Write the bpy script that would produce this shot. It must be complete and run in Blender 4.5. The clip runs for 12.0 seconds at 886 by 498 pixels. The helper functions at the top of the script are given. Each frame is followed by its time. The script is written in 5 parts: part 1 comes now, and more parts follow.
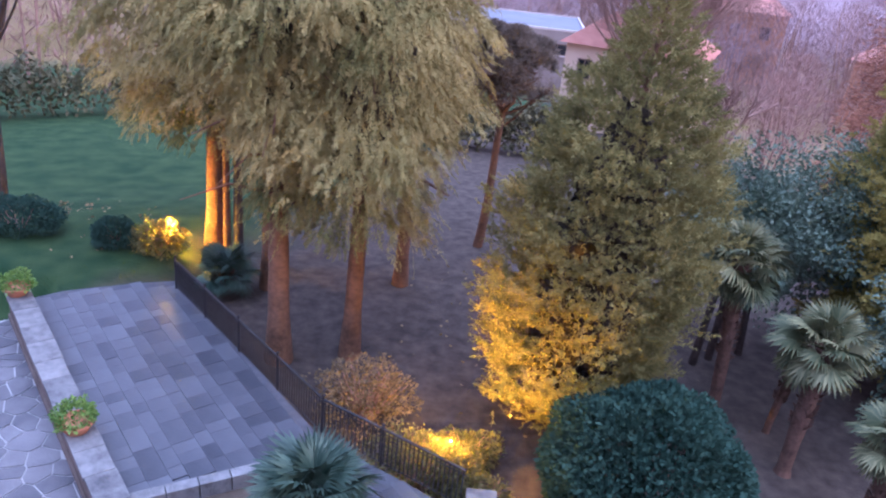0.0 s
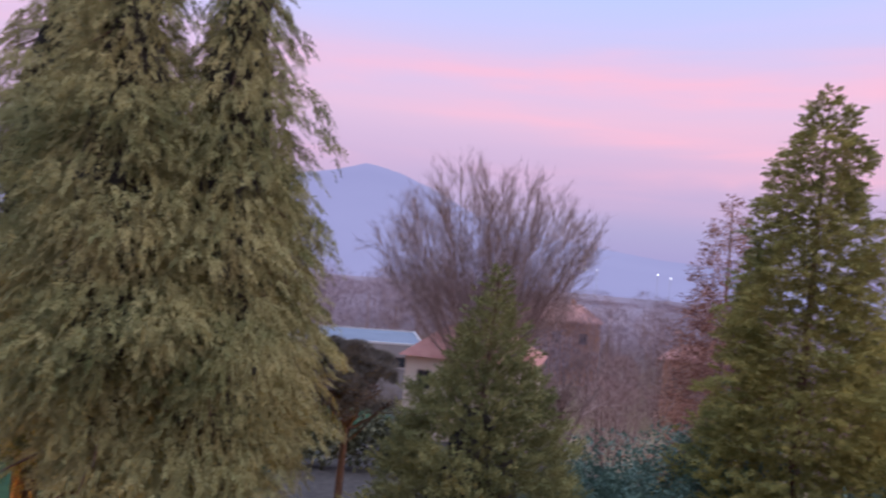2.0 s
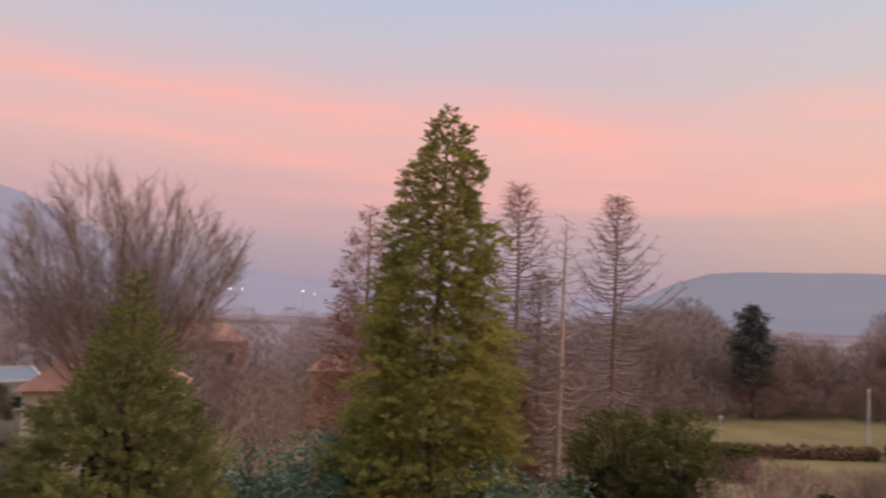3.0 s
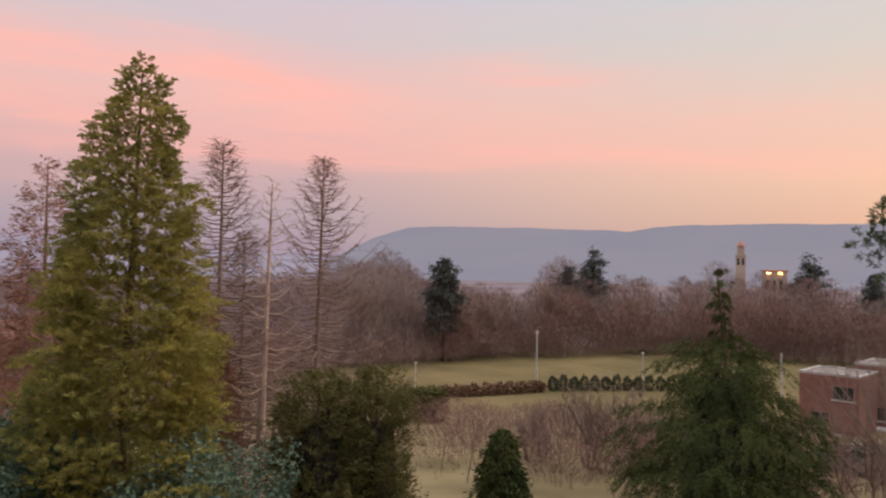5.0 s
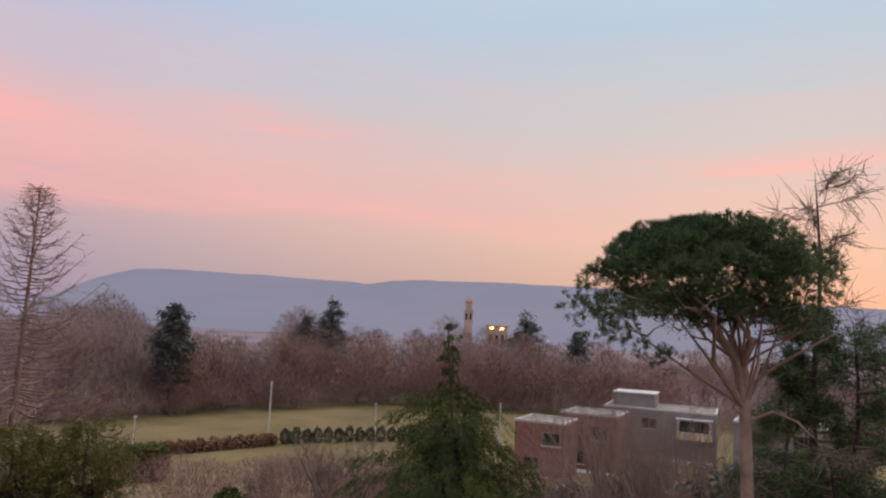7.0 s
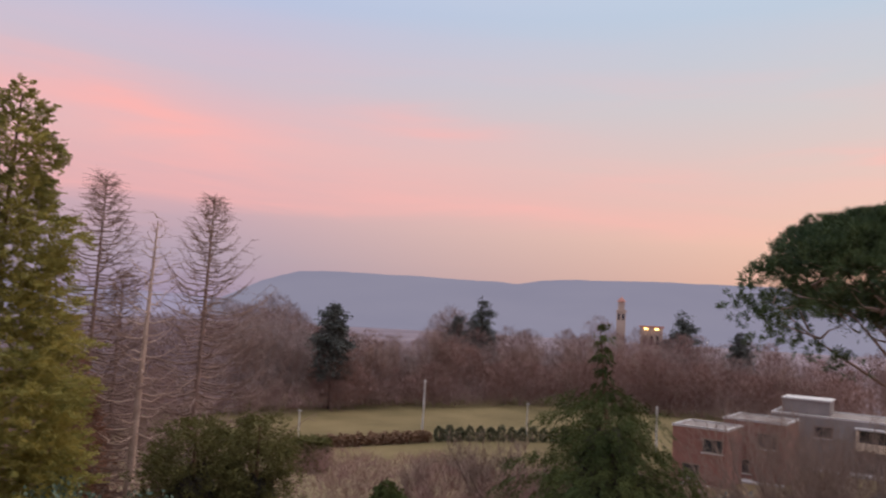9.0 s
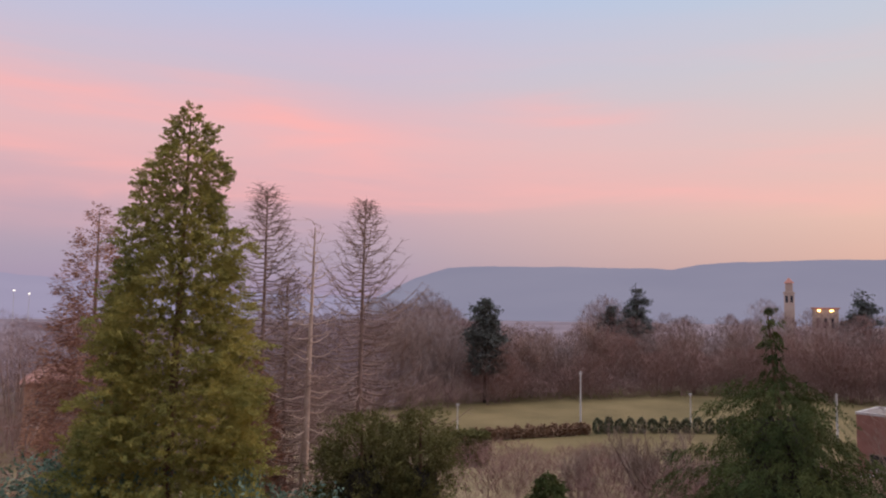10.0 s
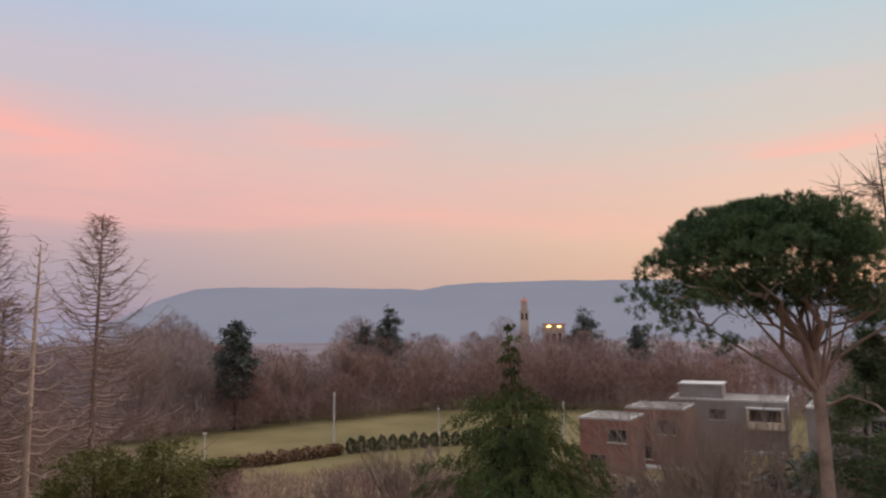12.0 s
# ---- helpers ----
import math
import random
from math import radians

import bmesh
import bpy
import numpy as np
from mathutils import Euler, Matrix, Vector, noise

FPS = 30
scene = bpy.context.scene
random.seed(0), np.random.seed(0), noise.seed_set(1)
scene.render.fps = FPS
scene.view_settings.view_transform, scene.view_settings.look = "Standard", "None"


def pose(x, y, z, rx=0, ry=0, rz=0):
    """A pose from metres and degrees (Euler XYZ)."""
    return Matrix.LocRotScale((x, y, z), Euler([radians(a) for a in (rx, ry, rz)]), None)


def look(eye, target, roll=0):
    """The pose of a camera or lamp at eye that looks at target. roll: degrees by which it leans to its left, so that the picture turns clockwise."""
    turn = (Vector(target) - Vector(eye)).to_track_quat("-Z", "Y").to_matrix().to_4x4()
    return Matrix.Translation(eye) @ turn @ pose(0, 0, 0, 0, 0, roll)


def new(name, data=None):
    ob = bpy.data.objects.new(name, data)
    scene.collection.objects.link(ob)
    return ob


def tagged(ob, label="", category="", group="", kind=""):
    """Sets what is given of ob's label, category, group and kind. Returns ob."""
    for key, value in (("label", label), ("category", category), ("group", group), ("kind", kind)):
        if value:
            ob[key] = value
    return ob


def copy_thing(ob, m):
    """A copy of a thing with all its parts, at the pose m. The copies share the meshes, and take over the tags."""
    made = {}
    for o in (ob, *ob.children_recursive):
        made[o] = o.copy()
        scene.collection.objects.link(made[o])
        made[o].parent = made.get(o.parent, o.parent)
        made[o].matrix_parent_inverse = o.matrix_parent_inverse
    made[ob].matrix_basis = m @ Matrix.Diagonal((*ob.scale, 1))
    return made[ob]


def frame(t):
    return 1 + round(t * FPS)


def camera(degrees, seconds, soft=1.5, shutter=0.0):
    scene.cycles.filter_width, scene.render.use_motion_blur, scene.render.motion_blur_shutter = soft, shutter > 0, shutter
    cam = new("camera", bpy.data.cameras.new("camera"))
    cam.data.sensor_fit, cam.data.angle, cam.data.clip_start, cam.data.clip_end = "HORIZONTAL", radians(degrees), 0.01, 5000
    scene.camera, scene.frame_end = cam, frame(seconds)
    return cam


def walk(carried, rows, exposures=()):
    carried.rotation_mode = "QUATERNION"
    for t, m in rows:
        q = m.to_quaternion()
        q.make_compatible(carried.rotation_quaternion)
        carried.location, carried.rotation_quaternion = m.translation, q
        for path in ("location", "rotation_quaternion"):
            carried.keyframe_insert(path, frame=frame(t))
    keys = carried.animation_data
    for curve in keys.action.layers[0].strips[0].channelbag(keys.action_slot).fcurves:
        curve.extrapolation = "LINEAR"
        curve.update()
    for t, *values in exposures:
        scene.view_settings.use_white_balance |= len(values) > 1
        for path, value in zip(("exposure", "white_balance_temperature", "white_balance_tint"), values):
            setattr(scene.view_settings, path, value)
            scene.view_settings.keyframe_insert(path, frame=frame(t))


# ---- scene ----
cam = camera(61.3, 12.0, soft=2.2, shutter=0.3)
EYE = 10.5
# seconds and the turn of the hand-held camera at the upper window
TURNS = [
    (0.0, 66.40, -5.60, 2.44),
    (0.5, 67.78, -5.83, 1.92),
    (1.0, 78.15, -5.61, -0.98),
    (1.5, 86.14, -5.24, -4.16),
    (2.0, 91.15, -4.64, -9.75),
    (2.5, 93.25, -3.11, -23.38),
    (3.0, 94.09, -1.91, -36.42),
    (3.5, 92.95, -1.34, -46.85),
    (3.7, 92.49, -1.16, -50.18),
    (5.3, 90.74, -1.34, -62.09),
    (5.5, 90.43, -1.55, -65.72),
    (6.0, 91.97, -3.76, -76.80),
    (6.5, 95.16, -4.98, -78.66),
    (8.3, 94.83, 3.26, -77.30),
    (8.5, 94.62, 0.20, -75.54),
    (9.0, 95.04, -3.14, -67.09),
    (9.5, 94.96, -0.79, -62.51),
    (10.0, 94.14, -0.73, -55.63),
    (10.5, 93.87, -2.48, -59.50),
    (11.0, 95.52, -2.10, -66.89),
    (11.5, 96.45, -2.54, -70.49),
    (12.0, 95.78, 0.42, -74.24),
]
# the phone dips while it swings past the tall conifer
DIP = ([0.0, 2.0, 2.5, 3.0, 3.7, 5.3, 12.0], [0.0, 0.0, 0.17, 0.36, 0.38, 0.0, 0.0])
walk(cam, [(t, pose(0.02 * math.sin(t), 0.015 * t, EYE - float(np.interp(t, *DIP)), rx, ry, rz)) for t, rx, ry, rz in TURNS],
     exposures=[(0.0, 1.25, 4850, 23), (0.5, 1.48, 4900, 26), (0.8, 1.34, 4750, 28), (1.0, 1.04, 4700, 27), (1.5, 0.45, 4250, 34), (2.1, 0.2, 5350, 6), (2.5, 0.1, 6200, 3), (2.8, 0.05, 6900, 2), (3.5, 0.02, 7200, 1), (5.5, 0.15, 7050, -5), (6.0, 0.16, 6600, -8), (6.5, 0.0, 6550, -1), (8.5, 0.0, 6200, 1), (9.5, 0.0, 6750, 4), (10.0, 0.0, 6350, 4), (10.5, 0.05, 6800, 0), (11.0, 0.0, 7050, 0), (12.0, 0.0, 6600, -7)])

# ---- world: dusk sky after sunset ----
world = bpy.data.worlds.new("dusk_sky")
scene.world = world
world.use_nodes = True
wn, wl = world.node_tree.nodes, world.node_tree.links
wn.clear()


def wnode(kind, **values):
    n = wn.new(kind)
    for k, v in values.items():
        n.inputs[k].default_value = v
    return n


def wmath(op, a, b=0.0, clamp=False):
    n = wn.new("ShaderNodeMath")
    n.operation, n.use_clamp = op, clamp
    for i, v in enumerate((a, b)):
        if isinstance(v, (int, float)):
            n.inputs[i].default_value = v
        else:
            wl.new(v, n.inputs[i])
    return n.outputs[0]


def ramp_into(nodes, links, fac, stops, ease="LINEAR"):
    n = nodes.new("ShaderNodeValToRGB")
    n.color_ramp.interpolation = ease
    el = n.color_ramp.elements
    while len(el) < len(stops):
        el.new(0.5)
    for e, (p, c) in zip(el, stops):
        e.position, e.color = p, (*c, 1)
    links.new(fac, n.inputs[0])
    return n.outputs[0]


coord = wn.new("ShaderNodeTexCoord")
sep = wn.new("ShaderNodeSeparateXYZ")
wl.new(coord.outputs["Generated"], sep.inputs[0])
height = wmath("MAXIMUM", sep.outputs[2], 0.0)
EAST = [(0.0, (0.36, 0.28, 0.42)), (0.06, (0.43, 0.33, 0.44)), (0.13, (0.60, 0.38, 0.455)), (0.2, (0.74, 0.46, 0.50)),
        (0.28, (0.63, 0.50, 0.60)), (0.38, (0.50, 0.53, 0.74)), (0.5, (0.58, 0.62, 0.85)), (0.7, (1.2, 1.27, 1.55)), (1.0, (2.1, 2.15, 2.5))]
WEST = [(0.0, (0.60, 0.36, 0.34)), (0.05, (0.65, 0.39, 0.34)), (0.11, (0.79, 0.49, 0.405)), (0.18, (0.74, 0.52, 0.49)),
        (0.27, (0.62, 0.575, 0.60)), (0.38, (0.52, 0.60, 0.72)), (0.5, (0.6, 0.68, 0.84)), (0.7, (1.25, 1.27, 1.45)), (1.0, (2.1, 2.15, 2.5))]
east = ramp_into(wn, wl, height, EAST)
west = ramp_into(wn, wl, height, WEST)
# towards the sunset, at the camera's far right
toward = wmath("ADD", wmath("MULTIPLY", sep.outputs[0], 0.97), wmath("MULTIPLY", sep.outputs[1], -0.26))
westness = wmath("MULTIPLY", wmath("SUBTRACT", toward, 0.56), 2.0, clamp=True)
sky_mix = wn.new("ShaderNodeMix")
sky_mix.data_type = "RGBA"
wl.new(westness, sky_mix.inputs[0]), wl.new(east, sky_mix.inputs[6]), wl.new(west, sky_mix.inputs[7])
# long thin cloud streaks lit pink from below
stretch = wn.new("ShaderNodeMapping")
stretch.inputs["Scale"].default_value = (1.6, 1.6, 13.0)
stretch.inputs["Rotation"].default_value = (0.03, 0.08, 0.4)
wl.new(coord.outputs["Generated"], stretch.inputs[0])
streak = wnode("ShaderNodeTexNoise", Scale=1.5, Detail=5.0, Roughness=0.5, Distortion=0.4)
wl.new(stretch.outputs[0], streak.inputs["Vector"])
streaks = ramp_into(wn, wl, streak.outputs["Fac"], [(0.40, (0, 0, 0)), (0.78, (1, 1, 1))], "EASE")
belt = ramp_into(wn, wl, height, [(0.05, (0, 0, 0)), (0.14, (1, 1, 1)), (0.25, (0.9, 0.9, 0.9)), (0.34, (0.15, 0.15, 0.15))])
cloudy = wn.new("ShaderNodeMix")
cloudy.data_type = "RGBA"
cloudy.inputs[7].default_value = (1.0, 0.44, 0.43, 1)
# the long cloud banks: bearing, height, slope, half length, half thickness (degrees), density
BANKS = [(21, 14.0, -0.035, 30, 1.6, 0.62), (20, 10.6, -0.04, 17, 1.0, 0.5), (45, 13.4, -0.22, 8, 1.4, 0.4), (66, 13.7, -0.08, 8, 0.9, 0.34),
         (54, 7.5, -0.02, 10, 0.9, 0.4), (74, 7.9, -0.08, 14, 1.3, 0.5), (58, 10.5, 0.0, 18, 2.2, 0.22), (34, 8.0, 0.02, 12, 0.6, 0.3), (104, 12.6, 0.06, 11, 0.35, 0.4)]
azimuth = wmath("MULTIPLY", wmath("ARCTAN2", sep.outputs[0], sep.outputs[1]), 57.296)
altitude = wmath("MULTIPLY", wmath("ARCSINE", sep.outputs[2]), 57.296)
ragged = wnode("ShaderNodeTexNoise", Scale=5.0, Detail=6.0, Roughness=0.55, Distortion=0.3)
wl.new(stretch.outputs[0], ragged.inputs["Vector"])
wave = wmath("MULTIPLY", wmath("SUBTRACT", streak.outputs["Fac"], 0.5), 5.5)
banks = 0.0
for az0, el0, slope, half, thin, dense in BANKS:
    along = wmath("SUBTRACT", azimuth, az0)
    up = wmath("ADD", wmath("SUBTRACT", wmath("SUBTRACT", altitude, el0), wmath("MULTIPLY", along, slope)), wave)
    fall = wmath("ADD", wmath("POWER", wmath("ABSOLUTE", wmath("DIVIDE", up, thin)), 1.6), wmath("POWER", wmath("ABSOLUTE", wmath("DIVIDE", along, half)), 2.0))
    bank = wmath("MULTIPLY", wmath("POWER", 2.718, wmath("MULTIPLY", fall, -1.0)), dense)
    banks = wmath("ADD", banks, bank)
banks = wmath("MULTIPLY", banks, wmath("ADD", wmath("MULTIPLY", ragged.outputs["Fac"], 1.1), 0.45))
wl.new(wmath("ADD", banks, wmath("MULTIPLY", wmath("MULTIPLY", streaks, belt), 0.34), clamp=True), cloudy.inputs[0])
wl.new(sky_mix.outputs[2], cloudy.inputs[6])
bg = wnode("ShaderNodeBackground", Strength=1.0)
wl.new(cloudy.outputs[2], bg.inputs[0])
clear_air = wn.new("ShaderNodeTexSky")
clear_air.sky_type, clear_air.sun_disc = "NISHITA", False
clear_air.sun_elevation, clear_air.sun_rotation = radians(1.0), radians(105)
air = wnode("ShaderNodeBackground", Strength=0.02)
wl.new(clear_air.outputs[0], air.inputs[0])
both = wn.new("ShaderNodeAddShader")
wl.new(bg.outputs[0], both.inputs[0]), wl.new(air.outputs[0], both.inputs[1])
wout = wn.new("ShaderNodeOutputWorld")
wl.new(both.outputs[0], wout.inputs[0])

# afterglow of the sun below the western hills: wide and weak
glow = new("sun", bpy.data.lights.new("sun", "SUN"))
glow.data.energy, glow.data.angle, glow.data.color = 1.6, radians(45), (1.0, 0.75, 0.6)
glow.matrix_world = look((90, -45, 40), (0, 0, 0))


def sodium(name, at, watts):
    lamp = new(name, bpy.data.lights.new(name, "POINT"))
    lamp.data.energy, lamp.data.color, lamp.data.shadow_soft_size = watts, (1.0, 0.43, 0.0), 0.08
    lamp.location = at
    return lamp


LAMP_A, LAMP_B = (-8.95, 22.2, 0.6), (0.6, 13.05, 0.55)
sodium("garden_light", LAMP_A, 1500)
sodium("garden_light", LAMP_B, 420)
# the same fitting's reflector, aimed at the cone-shaped conifer
flood = new("garden_floodlight", bpy.data.lights.new("garden_floodlight", "SPOT"))
flood.data.energy, flood.data.color, flood.data.shadow_soft_size = 2500, (1.0, 0.44, 0.0), 0.08
flood.data.spot_size, flood.data.spot_blend = radians(85), 0.5
flood.matrix_world = look(LAMP_B, (3.2, 16.0, 2.2))

# ---- materials ----


def material(name, dark, light, scale=6.0, rough=0.8, bump=0.0, bump_scale=30.0, island=0.0, metal=0.0, coarse=0.6, sheer=0.0, each=0.0, spec=0.3):
    """Two scales of noise between two colours; island: variation leaf by leaf; each: piece by piece."""
    m = bpy.data.materials.new(name)
    m.use_nodes = True
    n, l = m.node_tree.nodes, m.node_tree.links
    b = n["Principled BSDF"]
    b.inputs["Roughness"].default_value, b.inputs["Metallic"].default_value = rough, metal
    b.inputs["Specular IOR Level"].default_value = spec
    tc = n.new("ShaderNodeTexCoord")

    def noisy(s, detail):
        x = n.new("ShaderNodeTexNoise")
        x.inputs["Scale"].default_value, x.inputs["Detail"].default_value = s, detail
        l.new(tc.outputs["Object"], x.inputs["Vector"])
        return x.outputs["Fac"]

    def calc(op, a, c, clamp=False):
        x = n.new("ShaderNodeMath")
        x.operation, x.use_clamp = op, clamp
        for i, v in enumerate((a, c)):
            if isinstance(v, (int, float)):
                x.inputs[i].default_value = v
            else:
                l.new(v, x.inputs[i])
        return x.outputs[0]

    fac = calc("ADD", calc("MULTIPLY", noisy(scale, 6), 1 - coarse), calc("MULTIPLY", noisy(scale * 0.17, 3), coarse))
    fac = calc("MULTIPLY", calc("SUBTRACT", fac, 0.3), 2.5)
    if island:
        g = n.new("ShaderNodeNewGeometry")
        fac = calc("ADD", fac, calc("MULTIPLY", calc("SUBTRACT", g.outputs["Random Per Island"], 0.5), island))
    if each:
        g = n.new("ShaderNodeObjectInfo")
        fac = calc("ADD", fac, calc("MULTIPLY", calc("SUBTRACT", g.outputs["Random"], 0.5), each))
    fac = calc("ADD", fac, 0.0, True)
    colour = ramp_into(n, l, fac, [(0.0, dark), (1.0, light)])
    l.new(colour, b.inputs["Base Color"])
    if bump:
        x = n.new("ShaderNodeBump")
        x.inputs["Strength"].default_value, x.inputs["Distance"].default_value = bump, 0.03
        l.new(noisy(bump_scale, 5), x.inputs["Height"])
        l.new(x.outputs[0], b.inputs["Normal"])
    if sheer:
        t = n.new("ShaderNodeBsdfTranslucent")
        l.new(colour, t.inputs["Color"])
        mix = n.new("ShaderNodeMixShader")
        mix.inputs[0].default_value = sheer
        l.new(b.outputs[0], mix.inputs[1]), l.new(t.outputs[0], mix.inputs[2])
        l.new(mix.outputs[0], n["Material Output"].inputs[0])
    return m


def glowing(name, colour, strength, body=0.5):
    m = bpy.data.materials.new(name)
    m.use_nodes = True
    b = m.node_tree.nodes["Principled BSDF"]
    b.inputs["Base Color"].default_value = (body, body, body, 1)
    b.inputs["Emission Color"].default_value, b.inputs["Emission Strength"].default_value = (*colour, 1), strength
    return m


CYPRESS = material("cypress_foliage", (0.08, 0.1, 0.034), (0.45, 0.35, 0.145), 1.8, 0.85, island=0.12, sheer=0.22, coarse=0.7, spec=0.08)
CONE = material("arborvitae_foliage", (0.08, 0.088, 0.036), (0.31, 0.265, 0.095), 5.0, 0.85, island=0.15, sheer=0.32, spec=0.08)
SEQUOIA = material("redwood_foliage", (0.12, 0.13, 0.045), (0.46, 0.36, 0.1), 4.0, 0.85, island=0.15, sheer=0.38, spec=0.08)
SPRUCE = material("spruce_needles", (0.02, 0.034, 0.013), (0.1, 0.1, 0.032), 3.0, 0.85, island=0.2, sheer=0.22, spec=0.08)
PINE = material("pine_needles", (0.025, 0.045, 0.02), (0.11, 0.135, 0.05), 2.5, 0.7, island=0.6, sheer=0.2)
YEW = material("yew_foliage", (0.05, 0.05, 0.018), (0.18, 0.15, 0.055), 3.0, 0.85, island=0.2, sheer=0.22, spec=0.08)
CAMELLIA = material("camellia_leaves", (0.02, 0.045, 0.034), (0.05, 0.092, 0.066), 3.0, 0.7, island=0.25, spec=0.08, sheer=0.2)
MAGNOLIA = material("evergreen_leaves", (0.05, 0.085, 0.062), (0.16, 0.205, 0.135), 2.0, 0.6, island=0.5, sheer=0.1)
SHRUB = material("shrub_leaves", (0.06, 0.07, 0.03), (0.2, 0.18, 0.08), 3.0, 0.7, island=0.5, sheer=0.5, spec=0.1)
DRYLEAF = material("dry_leaves", (0.09, 0.07, 0.035), (0.23, 0.165, 0.085), 2.0, 0.8, island=0.8, sheer=0.25)
RUSSET = material("russet_needles", (0.16, 0.07, 0.045), (0.42, 0.2, 0.13), 1.0, 0.8, island=0.8, sheer=0.3)
PALM = material("palm_leaf", (0.05, 0.066, 0.03), (0.18, 0.175, 0.085), 3.0, 0.65, island=0.6, each=0.7)
DARKPALM = material("dark_palm_leaf", (0.018, 0.04, 0.03), (0.07, 0.105, 0.075), 3.0, 0.5, island=0.5, each=0.6)
POTPLANT = material("pot_plant_leaves", (0.05, 0.12, 0.02), (0.2, 0.3, 0.07), 8.0, 0.6, island=0.8, sheer=0.2)
BARK = material("reddish_bark", (0.045, 0.025, 0.015), (0.19, 0.1, 0.06), 9.0, 0.9, 0.8, 14.0)
DARKBARK = material("dark_bark", (0.02, 0.015, 0.014), (0.08, 0.06, 0.05), 9.0, 0.9, 0.8, 14.0)
GREYBARK = material("grey_bark", (0.16, 0.097, 0.08), (0.34, 0.215, 0.17), 6.0, 0.9, 0.6, 12.0)
PALEBARK = material("pale_dead_wood", (0.3, 0.19, 0.145), (0.58, 0.4, 0.31), 5.0, 0.9, 0.6, 12.0)
PINEBARK = material("pine_bark", (0.16, 0.1, 0.075), (0.42, 0.28, 0.21), 4.0, 0.9, 0.9, 9.0)
# spruce needles greyed and lightened, so their colour carries the haze of distance
FARSPRUCE = material("far_conifer_needles", (0.055, 0.06, 0.052), (0.13, 0.12, 0.105), 0.5, 0.85, island=0.4)
# dead-twig brown, darkened to put inner shade into the conifer crowns
HEART = material("shaded_inner_twigs", (0.015, 0.012, 0.009), (0.05, 0.038, 0.026), 4.0, 0.95, 0.8, 12.0)
GREYCROWN = material("greyish_pine_needles", (0.075, 0.06, 0.045), (0.2, 0.155, 0.12), 2.0, 0.8, island=0.4, sheer=0.2)
TWIG = material("bare_twigs", (0.19, 0.12, 0.1), (0.38, 0.25, 0.205), 0.6, 0.9, island=0.5)
SHRUBTWIG = material("brown_shrub_twigs", (0.12, 0.078, 0.064), (0.26, 0.17, 0.135), 0.6, 0.9, island=0.5)
FIBRE = material("palm_fibre", (0.05, 0.03, 0.022), (0.17, 0.10, 0.075), 12.0, 0.95, 1.0, 25.0)
STONE = material("grey_paving_stone", (0.036, 0.039, 0.05), (0.092, 0.097, 0.114), 0.9, 0.42, 0.15, 18.0, each=0.8, coarse=0.6, spec=0.35)
MORTAR = material("mortar", (0.05, 0.053, 0.065), (0.1, 0.105, 0.122), 8.0, 0.9, 0.5, 40.0)
WHITEJOINT = material("pale_joint", (0.28, 0.28, 0.29), (0.45, 0.45, 0.44), 6.0, 0.9)
CRAZY = material("crazy_paving_stone", (0.07, 0.07, 0.08), (0.16, 0.155, 0.165), 3.0, 0.7, 0.4, 20.0, each=0.6)
COPING = material("coping_stone", (0.07, 0.07, 0.076), (0.22, 0.218, 0.22), 5.0, 0.85, 0.6, 20.0, each=0.4, coarse=0.45)
WALLSTONE = material("wall_render", (0.07, 0.052, 0.045), (0.17, 0.135, 0.115), 3.0, 0.9, 0.5, 25.0)
IRON = material("painted_iron", (0.012, 0.012, 0.014), (0.05, 0.048, 0.05), 9.0, 0.55, 0.2, 60.0, metal=0.3)
TERRACOTTA = material("terracotta", (0.28, 0.11, 0.06), (0.46, 0.2, 0.12), 7.0, 0.85, 0.2, 40.0)
SOIL = material("bed_soil", (0.05, 0.04, 0.03), (0.13, 0.10, 0.075), 5.0, 0.95, 0.8, 25.0)
REDBRICK = material("red_brick_wall", (0.16, 0.07, 0.055), (0.27, 0.125, 0.10), 1.5, 0.9, 0.3, 20.0)
PALEROOF = material("pale_roof_edge", (0.3, 0.26, 0.25), (0.5, 0.45, 0.43), 0.8, 0.8)
FELT = material("roof_felt", (0.12, 0.09, 0.08), (0.25, 0.2, 0.18), 0.6, 0.9)
CREAM = material("cream_render", (0.5, 0.36, 0.26), (0.72, 0.56, 0.42), 0.6, 0.9)
OCHRE = material("ochre_render", (0.42, 0.2, 0.11), (0.6, 0.32, 0.2), 0.6, 0.9)
TILE = material("roof_tiles", (0.3, 0.12, 0.09), (0.48, 0.24, 0.19), 1.5, 0.9, 0.4, 8.0)
GREYWALL = material("grey_render", (0.15, 0.12, 0.115), (0.28, 0.235, 0.22), 0.6, 0.9)
SHEET = material("metal_roof_sheet", (0.1, 0.108, 0.135), (0.17, 0.18, 0.21), 0.5, 0.85)
POLE = material("pole_grey", (0.36, 0.32, 0.3), (0.56, 0.5, 0.47), 3.0, 0.7)
HEDGE = material("hedge_leaves", (0.035, 0.04, 0.02), (0.12, 0.11, 0.055), 1.0, 0.8, island=0.7)
BEECH = material("beech_hedge_leaves", (0.11, 0.06, 0.034), (0.22, 0.12, 0.07), 0.7, 0.8, island=0.8)
GLASS = material("window_glass", (0.015, 0.015, 0.018), (0.03, 0.03, 0.036), 1.0, 0.08, spec=0.5)
WINDOWFRAME = material("brown_window_frame", (0.12, 0.08, 0.06), (0.22, 0.15, 0.12), 3.0, 0.6)
TOWERSTONE = material("tower_stone", (0.34, 0.24, 0.19), (0.5, 0.38, 0.3), 0.3, 0.9)
